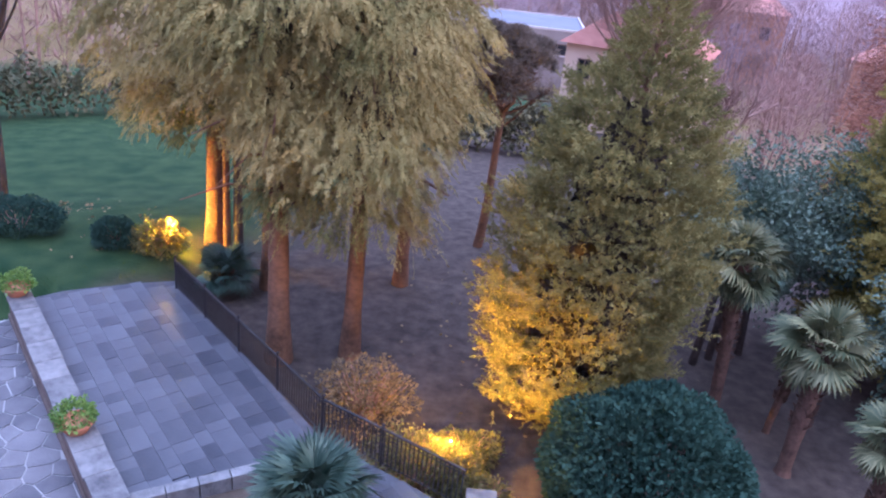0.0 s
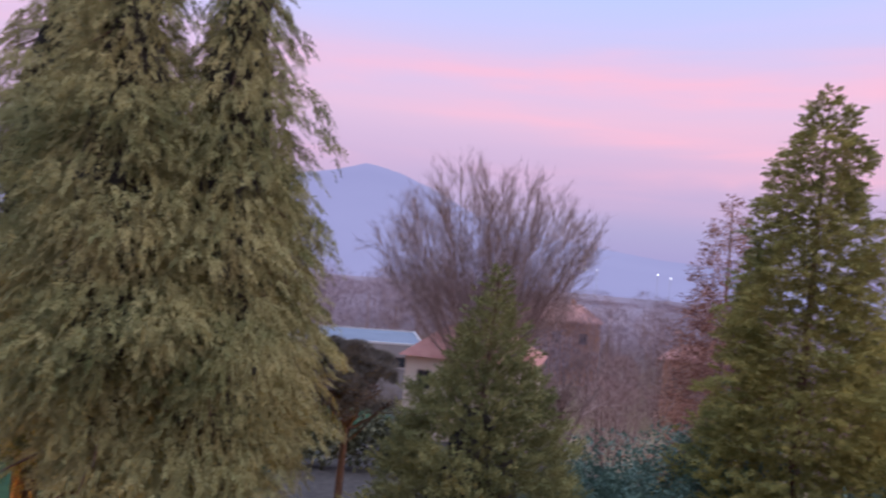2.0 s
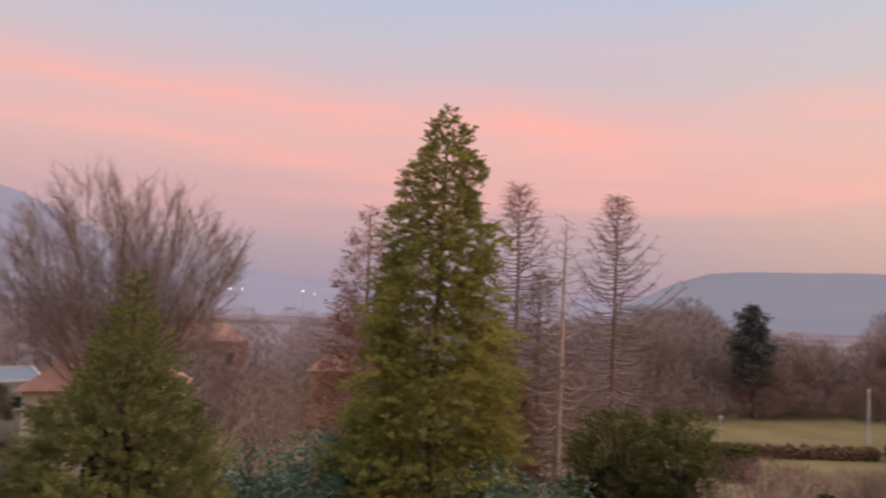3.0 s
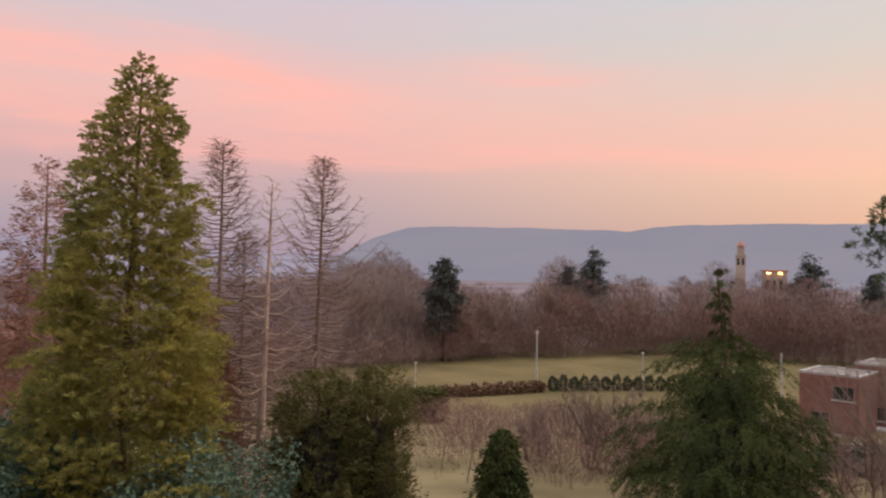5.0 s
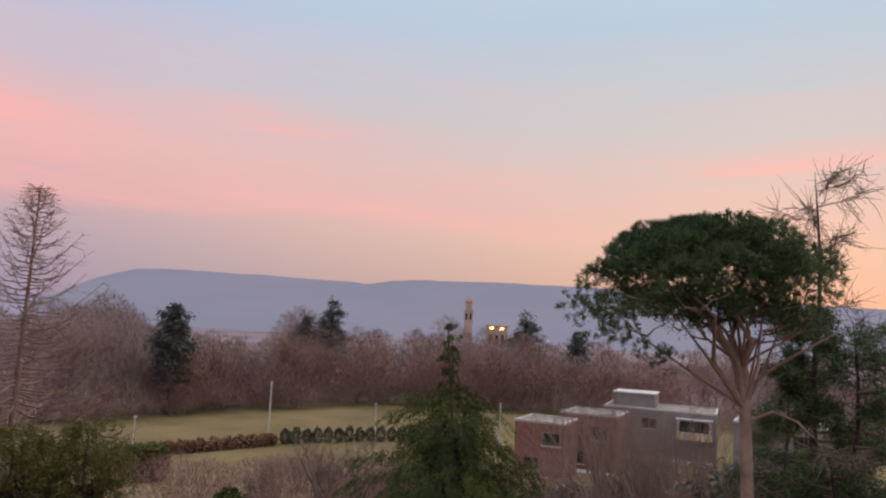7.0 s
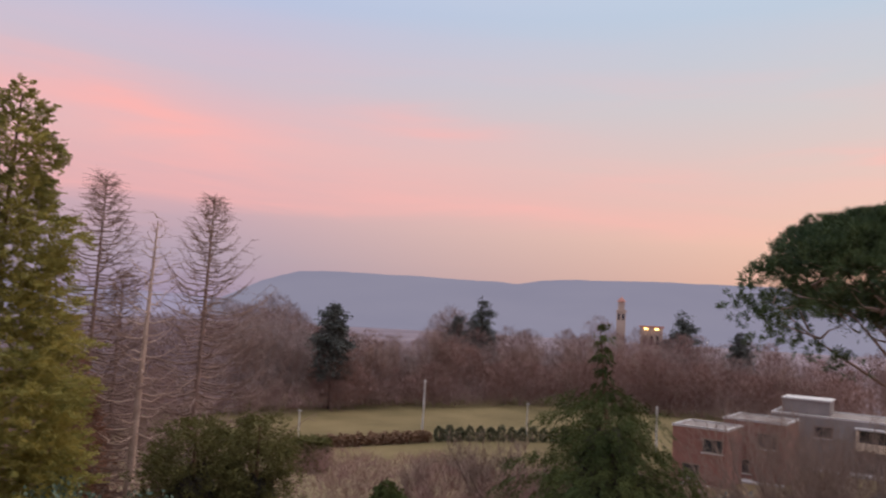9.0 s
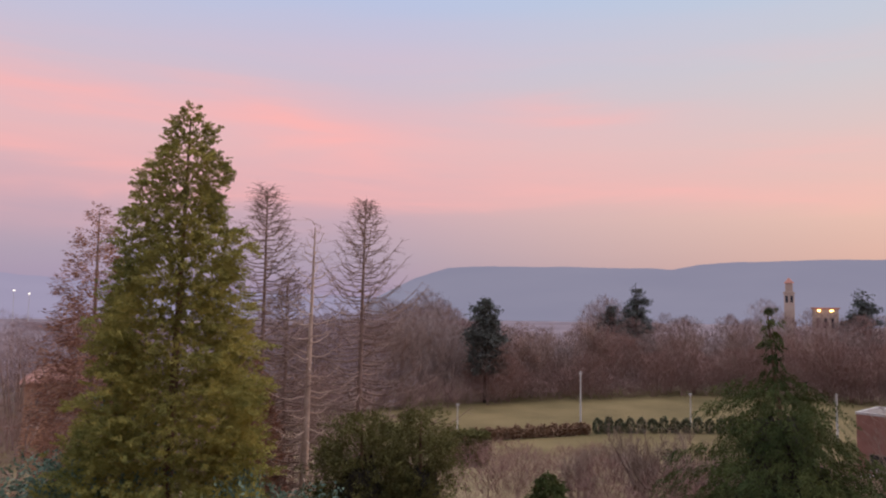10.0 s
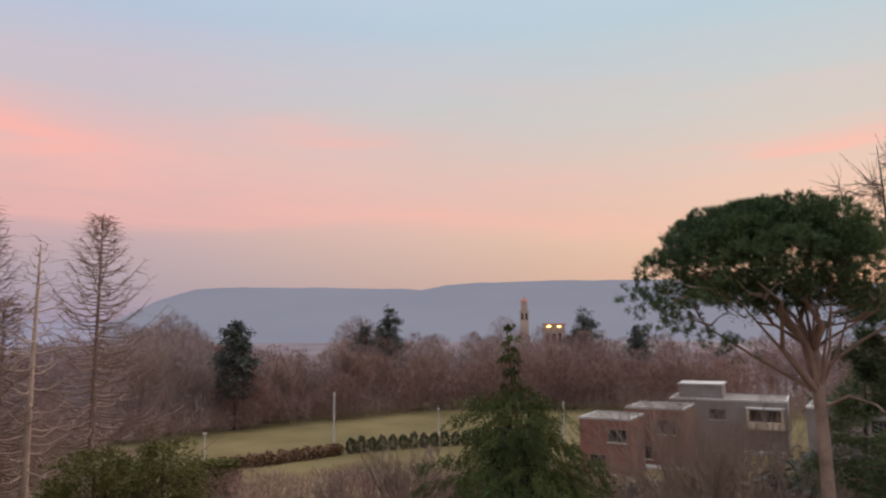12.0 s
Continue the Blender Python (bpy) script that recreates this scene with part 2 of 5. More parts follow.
LAMPGLOW = glowing("lamp_glow", (1.0, 0.62, 0.18), 9.0)
BULB = glowing("bulb_glow", (1.0, 0.5, 0.05), 2.0)
TOWNGLOW = glowing("town_light_glow", (1.0, 0.85, 0.7), 3.0)


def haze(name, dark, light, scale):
    """Distant backdrop that glows: dusk haze put into its plain colour, faintly mottled."""
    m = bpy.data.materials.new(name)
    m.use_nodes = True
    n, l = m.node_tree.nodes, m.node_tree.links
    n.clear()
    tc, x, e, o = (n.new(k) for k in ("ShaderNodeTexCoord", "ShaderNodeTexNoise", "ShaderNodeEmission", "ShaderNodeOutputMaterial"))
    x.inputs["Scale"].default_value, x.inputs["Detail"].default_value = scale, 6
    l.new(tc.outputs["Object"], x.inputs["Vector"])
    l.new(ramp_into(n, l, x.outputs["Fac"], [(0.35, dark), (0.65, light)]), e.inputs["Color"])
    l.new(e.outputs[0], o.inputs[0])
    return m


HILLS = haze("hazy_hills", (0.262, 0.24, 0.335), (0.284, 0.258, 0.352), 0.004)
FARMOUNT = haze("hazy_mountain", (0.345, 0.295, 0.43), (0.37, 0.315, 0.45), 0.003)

# ---- mesh tools ----
RNG = np.random.default_rng(7)


def quad_mesh(name, verts, quads):
    """A mesh from arrays of corners and of quads."""
    me = bpy.data.meshes.new(name)
    verts, quads = np.asarray(verts, np.float32), np.asarray(quads, np.int32)
    me.vertices.add(len(verts))
    me.vertices.foreach_set("co", verts.ravel())
    me.loops.add(quads.size)
    me.loops.foreach_set("vertex_index", quads.ravel())
    me.polygons.add(len(quads))
    me.polygons.foreach_set("loop_start", np.arange(len(quads), dtype=np.int32) * 4)
    me.update(calc_edges=True)
    return me


def part(name, me, mat, parent=None, label="", smooth=False):
    if isinstance(me, bmesh.types.BMesh):
        bm, me = me, bpy.data.meshes.new(name)
        bm.to_mesh(me)
        bm.free()
    if not me.materials:
        me.materials.append(mat)
    if smooth:
        me.polygons.foreach_set("use_smooth", np.ones(len(me.polygons), bool))
    ob = new(name, me)
    ob.parent = parent
    return tagged(ob, label)


def thing(name, at, label, category, group="", kind="", turn=0.0):
    ob = new(name)
    ob.empty_display_size = 0.2
    ob.matrix_world = pose(*at, 0, 0, turn)
    return tagged(ob, label, category, group, kind)


def box(size, at=(0, 0, 0), bevel=0.0, turn=0.0, bm=None):
    own = bmesh.new()
    bmesh.ops.create_cube(own, size=1.0, matrix=pose(*at, 0, 0, turn) @ Matrix.Diagonal((*size, 1)))
    if bevel:
        bmesh.ops.bevel(own, geom=own.edges[:], offset=bevel, segments=2, affect="EDGES", profile=0.7)
    if bm is None:
        return own
    me = bpy.data.meshes.new("tmp")
    own.to_mesh(me)
    own.free()
    bm.from_mesh(me)
    bpy.data.meshes.remove(me)
    return bm


class Tubes:
    """Collects tapered tubes as quads."""

    def __init__(self, sides=5):
        self.v, self.q, self.n, self.sides = [], [], 0, sides

    def add(self, points, radii):
        p = np.asarray(points, float)
        s = self.sides
        d = np.gradient(p, axis=0)
        d /= np.linalg.norm(d, axis=1)[:, None] + 1e-9
        ref = np.array([0.31, 0.95, 0.02]) if abs(d[0][1]) < 0.8 else np.array([1.0, 0.1, 0.0])
        a = np.cross(d, ref)
        a /= np.linalg.norm(a, axis=1)[:, None] + 1e-9
        b = np.cross(d, a)
        ang = np.linspace(0, 2 * np.pi, s, endpoint=False)
        ring = (np.cos(ang)[None, :, None] * a[:, None] + np.sin(ang)[None, :, None] * b[:, None]) * np.asarray(radii)[:, None, None]
        self.v.append((p[:, None] + ring).reshape(-1, 3))
        k = len(p)
        i = np.arange(k - 1)[:, None] * s + np.arange(s)[None]
        j = np.arange(k - 1)[:, None] * s + (np.arange(s)[None] + 1) % s
        self.q.append(np.stack([i, j, j + s, i + s], -1).reshape(-1, 4) + self.n)
        self.n += k * s

    def mesh(self, name):
        return quad_mesh(name, np.concatenate(self.v), np.concatenate(self.q))


def unit(a):
    return a / (np.linalg.norm(a, axis=-1, keepdims=True) + 1e-9)


def kites(p, d, length, width, sag=0.15):
    """Small pointed leaves: p roots, d directions; gives corners and quads."""
    n = len(p)
    side = unit(np.cross(d, RNG.normal(size=(n, 3)))) * np.reshape(width, (-1, 1))
    length = np.broadcast_to(np.reshape(length, (-1, 1)), (n, 1))
    mid = p + d * length * 0.45
    tip = p + d * length - np.array([0, 0, 1.0]) * length * sag
    v = np.stack([p, mid + side, tip, mid - side], 1).reshape(-1, 3)
    return v, np.arange(4 * n).reshape(-1, 4)


def lumps(angle, z, seed, strength=0.3):
    """Uneven crown outline: sums of waves round and up the crown."""
    r = np.random.default_rng(seed)
    out = np.zeros_like(angle)
    for _ in range(9):
        k, w, ph = r.integers(1, 7), r.uniform(0.4, 2.4), r.uniform(0, 6.3, 2)
        out += np.sin(k * angle + ph[0] + 0.7 * np.sin(w * z)) * np.cos(w * z + ph[1])
    return 1 + strength * out / 4


def crown_mesh(name, z0, z1, profile, seed, sprays=1500, blades=14, spray=0.7, blade=0.3, width=0.05,
               out=0.8, down=0.7, spread=0.5, uneven=0.3, inner=0.45, lean=(0, 0), taper=True, tuft=0.0, lift=0.0, boughs=0, bough=0.9, gather=0.6):
    """A crown of many sprays of small leaves inside the profile (radius by height from 0 to 1)."""
    global RNG
    RNG = np.random.default_rng(seed)
    hs = np.linspace(0.003, 0.997, 200)
    w = np.array([profile(h) for h in hs]) + 0.04
    hh = np.interp(RNG.random(sprays), np.cumsum(w) / w.sum(), hs)
    ang = RNG.random(sprays) * 2 * np.pi
    z = z0 + (z1 - z0) * hh
    rad = np.array([profile(h) for h in hh]) * lumps(ang, z, seed, uneven)
    f = inner + (1 - inner) * np.sqrt(RNG.random(sprays))
    rr = rad * f
    o = np.stack([np.cos(ang), np.sin(ang), np.zeros(sprays)], 1)
    c = o * rr[:, None] + np.stack([lean[0] * hh, lean[1] * hh, z], 1)
    if boughs:
        # most sprays gather on boughs that reach out and hang
        own = RNG.integers(0, boughs, sprays)
        own = np.where(RNG.random(sprays) < gather, own, np.arange(sprays) % sprays)
        s0 = RNG.random(sprays)
        fan = RNG.normal(size=(sprays, 3)) * np.array([0.26, 0.26, 0.10]) * bough
        big = (0.45 + 0.55 * np.clip(rad[own] / (max(w) * 0.6), 0, 1))[:, None]
        c = c[own] + (o[own] * (s0[:, None] - 0.45) * 1.1 + np.array([0, 0, -1.0]) * (s0[:, None] ** 2) * 0.55 * down) * bough * big + fan * big
        o, rad = o[own], rad[own]
    axis = unit(o * out + np.array([0, 0, -down]) + RNG.normal(size=(sprays, 3)) * 0.25 + np.array([0, 0, lift]))
    size = spray * RNG.uniform(0.55, 1.25, sprays)
    if taper:
        size *= np.clip(0.35 + 0.65 * rad / (max(w) * 0.6), 0.35, 1.0)
    s = RNG.random((sprays, blades))
    p = c[:, None] + axis[:, None] * (s - 0.4)[..., None] * size[:, None, None]
    p = p + RNG.normal(size=p.shape) * (0.10 + 0.12 * (1 - s))[..., None] * size[:, None, None]
    d = unit(axis[:, None] + RNG.normal(size=p.shape) * spread + np.array([0, 0, tuft]))
    n = sprays * blades
    short = np.repeat(np.clip(0.45 + 0.55 * rad / (max(w) * 0.4), 0.45, 1.0), blades)
    v, q = kites(p.reshape(-1, 3), d.reshape(-1, 3), blade * short * RNG.uniform(0.5, 1.3, n), width * RNG.uniform(0.6, 1.3, n))
    return quad_mesh(name, v, q)


def bough_crown(name, z0, z1, profile, seed, boughs, fronds=12, blades=24, long=1.3, droop=0.5, hang=0.8, out=0.5, frond=0.7,
                blade=0.13, width=0.013, fan=0.35, uneven=0.25, depth=0.3, lean=(0, 0), ragged=0.12, curl=0.35, fray=0.42):
    """A conifer's crown: boughs that end near the profile, each with flat feathered fronds on its outer part and dark gaps between."""
    r = np.random.default_rng(seed)
    hs = np.linspace(0.003, 0.997, 200)
    w = np.array([profile(h) for h in hs]) + 0.04
    hh = np.interp((np.arange(boughs) + r.random(boughs)) / boughs, np.cumsum(w) / w.sum(), hs)
    ang = np.arange(boughs) * 2.39996 + r.normal(size=boughs) * 0.25
    zz = z0 + (z1 - z0) * hh
    rad = np.array([profile(h) for h in hh]) * lumps(ang, zz, seed, uneven) * (1 + r.normal(size=boughs) * ragged) * (1 - depth * r.random(boughs) ** 2)
    rad = np.maximum(rad, 0.02)
    k = np.clip(0.4 + 0.6 * rad / (max(w) * 0.6), 0.4, 1.0)
    span = np.minimum(long * k * r.uniform(0.8, 1.2, boughs), rad * 0.9 + 0.12)
    o = np.stack([np.cos(ang), np.sin(ang), np.zeros(boughs)], 1)[:, None]
    across = np.stack([-np.sin(ang), np.cos(ang), np.zeros(boughs)], 1)[:, None]
    up = np.array([0, 0, 1.0])
    shape = (boughs, fronds)
    s = np.sqrt(r.random(shape))
    lat = r.normal(size=shape) * fan
    sp, kk = span[:, None], k[:, None]
    drop = droop * sp * s ** 2 + 0.35 * sp * lat ** 2 - 0.2 * sp
    p = o * (rad[:, None] - sp + sp * s)[..., None] + across * (lat * sp)[..., None] + up * (zz[:, None] - drop)[..., None]
    p = p + np.stack([lean[0] * hh, lean[1] * hh, 0 * hh], 1)[:, None] + r.normal(size=(*shape, 3)) * 0.05
    d = unit(o * out + across * (lat * 0.9)[..., None] - up * hang + r.normal(size=(*shape, 3)) * 0.2)
    face = o + up * 0.45 + r.normal(size=(*shape, 3)) * curl
    face = unit(face - d * (face * d).sum(-1, keepdims=True))
    wing = np.cross(d, face)
    size = frond * kk * r.uniform(0.6, 1.25, shape)
    g = np.linspace(0.04, 1.0, blades)
    root = p[:, :, None] + d[:, :, None] * (g * size[..., None])[..., None] - up * (0.16 * g ** 2 * size[..., None])[..., None]
    sign = np.where(np.arange(blades) % 2, 1.0, -1.0) * (1 - 0.55 * g)
    way = unit(d[:, :, None] * 0.8 + wing[:, :, None] * (0.95 * sign)[:, None] + r.normal(size=root.shape) * fray)
    size = (blade * kk)[..., None] * (1.2 - 0.6 * g) * r.uniform(0.7, 1.25, (*shape, blades))
    flat = unit(np.cross(way, face[:, :, None] + r.normal(size=root.shape) * 0.45)) * width * r.uniform(0.7, 1.3, (*shape, blades))[..., None]
    mid = root + way * (size * 0.5)[..., None]
    tip = root + way * size[..., None] - up * (size * 0.12)[..., None]
    v = np.stack([root, mid + flat, tip, mid - flat], 3).reshape(-1, 3)
    return quad_mesh(name, v, np.arange(len(v)).reshape(-1, 4))


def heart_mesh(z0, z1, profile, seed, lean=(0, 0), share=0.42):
    """A dark hull of dead twigs added deep inside a thick crown, for shaded gaps."""
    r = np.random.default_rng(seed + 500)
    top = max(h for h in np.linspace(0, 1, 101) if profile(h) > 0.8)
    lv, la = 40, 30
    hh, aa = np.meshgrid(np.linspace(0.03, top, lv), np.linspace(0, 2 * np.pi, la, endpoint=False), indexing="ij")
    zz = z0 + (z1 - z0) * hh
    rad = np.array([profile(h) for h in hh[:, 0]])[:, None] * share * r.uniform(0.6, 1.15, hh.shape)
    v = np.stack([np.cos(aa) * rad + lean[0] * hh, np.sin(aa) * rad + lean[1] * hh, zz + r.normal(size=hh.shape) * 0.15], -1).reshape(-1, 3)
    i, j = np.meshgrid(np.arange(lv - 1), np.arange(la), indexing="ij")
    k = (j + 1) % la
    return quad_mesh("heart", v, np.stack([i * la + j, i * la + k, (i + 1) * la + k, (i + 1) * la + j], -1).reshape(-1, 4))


def shell_mesh(name, centre, radii, n, leaf=0.13, width=0.045, seed=3, uneven=0.15, low=-0.75, up=0.4, depth=0.3, loose=0.6):
    """Leaves over a rounded, slightly uneven clump."""
    global RNG
    RNG = np.random.default_rng(seed)
    d = unit(RNG.normal(size=(n, 3)))
    d = d[d[:, 2] > low]
    n = len(d)
    ang = np.arctan2(d[:, 1], d[:, 0])
    k = lumps(ang, d[:, 2] * 4, seed, uneven) * (1 - depth * RNG.random(n) ** 2)
    p = np.asarray(centre) + d * np.asarray(radii) * k[:, None]
    v, q = kites(p, unit(d + RNG.normal(size=d.shape) * loose + np.array([0, 0, up])), leaf * RNG.uniform(0.6, 1.3, n), width * RNG.uniform(0.7, 1.2, n))
    return quad_mesh(name, v, q)


def grow(tubes, rng, p, d, length, radius, level, spread=0.55, rise=0.25, kids=(3, 5), bend=0.12, shrink=0.68, ends=None):
    """Branches that fork again and again."""
    k = 5 if level > 2 else 4
    pts, q = [np.array(p)], np.array(d, float)
    for _ in range(k - 1):
        q = unit(q + rng.normal(size=3) * bend + np.array([0, 0, rise * 0.25]))
        pts.append(pts[-1] + q * length / (k - 1))
    (tubes[min(level, len(tubes) - 1)] if isinstance(tubes, list) else tubes).add(pts, np.linspace(radius, radius * (0.55 if level else 0.3), k))
    if ends is not None and level == 0:
        ends.append(pts[-1])
    if level == 0:
        return
    for _ in range(rng.integers(*kids) + 1):
        f = rng.uniform(0.35, 1.0)
        i = min(int(f * (k - 1)), k - 2)
        start = pts[i] + (pts[i + 1] - pts[i]) * (f * (k - 1) - i)
        way = unit(unit(pts[i + 1] - pts[i]) + rng.normal(size=3) * spread + np.array([0, 0, rise]))
        grow(tubes, rng, start, way, length * shrink * rng.uniform(0.75, 1.15), radius * 0.5, level - 1, spread, rise, kids, bend, shrink, ends)


def bearing(az, r):
    return r * math.sin(radians(az)), r * math.cos(radians(az))


def smooth01(x):
    x = min(max(x, 0.0), 1.0)
    return x * x * (3 - 2 * x)


def ground_z(x, y):
    """Height of the ground: lawn, falling gently to the fields below."""
    r = math.hypot(x, y)
    near = -1.0 + 0.86 * smooth01((-x - 6.5) / 3.0) * smooth01((34 - r) / 8)
    if x < -5.0 - (y - 10.8) * 0.8 and y < 19:
        near = -1.0
    return near - 5.0 * smooth01((r - 26) / 70.0)


def on_ground(az, r):
    x, y = bearing(az, r)
    return x, y, ground_z(x, y)

# ---- ground ----


def build_ground():
    radii = [0.0, 3, 6, 8] + [8.5 + 0.5 * i for i in range(44)] + [31, 33, 36, 40, 45, 50, 56, 63, 71, 80, 90, 100, 112, 125, 140, 160, 200, 280, 420, 700, 1200, 2200, 4900]
    steps = 240
    verts, quads = [], []
    rng = random.Random(4)
    for r in radii:
        for i in range(steps):
            x, y = bearing(i * 360 / steps, max(r, 0.01))
            verts.append((x, y, ground_z(x, y) + (rng.uniform(-0.03, 0.03) if 8 < r < 130 else 0)))
    for k in range(len(radii) - 1):
        for i in range(steps):
            j = (i + 1) % steps
            quads.append((k * steps + i, k * steps + j, (k + 1) * steps + j, (k + 1) * steps + i))
    m = bpy.data.materials.new("lawn_and_fields")
    m.use_nodes = True
    n, l = m.node_tree.nodes, m.node_tree.links
    b = n["Principled BSDF"]
    b.inputs["Roughness"].default_value, b.inputs["Specular IOR Level"].default_value = 0.95, 0.1
    tc = n.new("ShaderNodeTexCoord")

    def noisy(s, stops):
        x = n.new("ShaderNodeTexNoise")
        x.inputs["Scale"].default_value, x.inputs["Detail"].default_value = s, 7
        l.new(tc.outputs["Object"], x.inputs["Vector"])
        return ramp_into(n, l, x.outputs["Fac"], stops)

    def blend(f, a, c):
        x = n.new("ShaderNodeMix")
        x.data_type = "RGBA"
        l.new(f, x.inputs[0]), l.new(a, x.inputs[6]), l.new(c, x.inputs[7])
        return x.outputs[2]
    grass = noisy(1.1, [(0.3, (0.014, 0.034, 0.014)), (0.7, (0.034, 0.058, 0.022))])
    leafy = noisy(2.6, [(0.3, (0.04, 0.033, 0.029)), (0.7, (0.085, 0.068, 0.058))])
    meadow = noisy(0.12, [(0.3, (0.11, 0.079, 0.035)), (0.7, (0.175, 0.122, 0.058))])
    waste = noisy(0.25, [(0.3, (0.135, 0.1, 0.052)), (0.7, (0.24, 0.175, 0.095))])
    sp = n.new("ShaderNodeSeparateXYZ")
    l.new(tc.outputs["Object"], sp.inputs[0])
    # bare leaf litter below the trees, grass to the left and far behind, meadow in the valley
    edge = n.new("ShaderNodeTexNoise")
    edge.inputs["Scale"].default_value = 0.35
    l.new(tc.outputs["Object"], edge.inputs["Vector"])

    def calc(op, a, c, clamp=False):
        x = n.new("ShaderNodeMath")
        x.operation, x.use_clamp = op, clamp
        for i, v in enumerate((a, c)):
            if isinstance(v, (int, float)):
                x.inputs[i].default_value = v
            else:
                l.new(v, x.inputs[i])
        return x.outputs[0]
    wob = calc("MULTIPLY", calc("SUBTRACT", edge.outputs["Fac"], 0.5), 5.0)
    side = calc("ADD", calc("ADD", calc("MULTIPLY", sp.outputs[0], -1.0), calc("MULTIPLY", sp.outputs[1], 0.33)), wob)
    green = calc("MULTIPLY", calc("SUBTRACT", side, 14.0), 0.35, True)
    far = calc("MULTIPLY", calc("SUBTRACT", calc("ADD", calc("POWER", calc("ADD", calc("POWER", sp.outputs[0], 2.0), calc("POWER", sp.outputs[1], 2.0)), 0.5), wob), 76.0), 0.12, True)
    mid = calc("MULTIPLY", calc("SUBTRACT", calc("ADD", sp.outputs[0], wob), 16.0), 0.15, True)
    near = blend(green, leafy, grass)
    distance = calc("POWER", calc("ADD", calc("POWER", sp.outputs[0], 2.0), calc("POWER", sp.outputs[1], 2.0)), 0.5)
    # beyond 150 m the ground turns mauve: distance haze put into its colour
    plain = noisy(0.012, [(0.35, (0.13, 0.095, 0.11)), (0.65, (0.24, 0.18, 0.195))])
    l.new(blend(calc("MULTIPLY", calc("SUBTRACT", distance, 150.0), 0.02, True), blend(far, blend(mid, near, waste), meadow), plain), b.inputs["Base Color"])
    bp = n.new("ShaderNodeBump")
    bp.inputs["Strength"].default_value, bp.inputs["Distance"].default_value = 0.7, 0.05
    fine = n.new("ShaderNodeTexNoise")
    fine.inputs["Scale"].default_value, fine.inputs["Detail"].default_value = 14, 6
    l.new(tc.outputs["Object"], fine.inputs["Vector"]), l.new(fine.outputs["Fac"], bp.inputs["Height"]), l.new(bp.outputs[0], b.inputs["Normal"])
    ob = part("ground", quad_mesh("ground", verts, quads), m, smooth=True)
    tagged(ob, "lawn with bare leaf-littered soil and winter meadows", "ground", kind="structure")


build_ground()

# ---- distant hills ----


def ridge(name, mat, label, points, r, depth, seed):
    """A hill range: crest heights by bearing, falling to the plain in front and behind."""
    rng = np.random.default_rng(seed)
    az = np.linspace(points[0][0], points[-1][0], 260)
    el = np.interp(az, [p[0] for p in points], [p[1] for p in points])
    rough = np.convolve(rng.normal(size=260), np.ones(5) / 5, "same") * 0.05 + np.convolve(rng.normal(size=260), np.ones(19) / 19, "same") * 0.08
    el = np.maximum(el + rough * np.clip(el, 0, 1), -0.35)
    verts, quads = [], []
    for k, (dr, f) in enumerate(((-depth, 0.0), (-depth * 0.6, 0.35), (-depth * 0.25, 0.75), (0, 1.0), (depth * 0.4, 0.7), (depth * 0.6, 0.0))):
        for a, e in zip(az, el):
            x, y = bearing(a, r + dr)
            top = EYE + r * math.tan(radians(e))
            verts.append((x, y, -8 + f * (top + 8)))
    for k in range(5):
        for i in range(259):
            quads.append((k * 260 + i, k * 260 + i + 1, (k + 1) * 260 + i + 1, (k + 1) * 260 + i))
    ob = part(name, quad_mesh(name, verts, quads), mat, smooth=True)
    tagged(ob, label, "hills", kind="structure")


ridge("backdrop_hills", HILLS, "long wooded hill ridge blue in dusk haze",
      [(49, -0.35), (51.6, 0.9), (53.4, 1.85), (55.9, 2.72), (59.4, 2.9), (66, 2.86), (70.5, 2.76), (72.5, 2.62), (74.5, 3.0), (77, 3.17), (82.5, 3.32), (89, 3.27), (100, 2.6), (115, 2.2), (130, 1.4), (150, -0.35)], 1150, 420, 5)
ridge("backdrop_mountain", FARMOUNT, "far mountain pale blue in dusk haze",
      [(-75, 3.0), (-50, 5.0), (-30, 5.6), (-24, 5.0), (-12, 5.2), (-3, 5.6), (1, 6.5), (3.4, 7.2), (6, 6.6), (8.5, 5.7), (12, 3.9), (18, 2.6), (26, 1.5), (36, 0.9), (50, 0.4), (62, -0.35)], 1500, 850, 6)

# ---- terrace ----
DECK = [(-11.2, 17.75), (-10.5, 18.45), (-8.7, 19.4), (-7.8, 19.75), (-2.25, 13.28), (0.4, 11.7), (1.0, 11.4), (0.3, 10.3), (-1.7, 11.45), (-3.2, 12.0), (-5.25, 10.7), (-5.45, 10.5)]
ALONG = Vector((-0.63, 0.777, 0)).normalized()
ACROSS = Vector((ALONG.y, -ALONG.x, 0))
TURN_DECK = math.degrees(math.atan2(ALONG.y, ALONG.x))


def inside(x, y, poly):
    hit = False
    for (x0, y0), (x1, y1) in zip(poly, poly[1:] + poly[:1]):
        if (y0 > y) != (y1 > y) and x < x0 + (y - y0) / (y1 - y0) * (x1 - x0):
            hit = not hit
    return hit


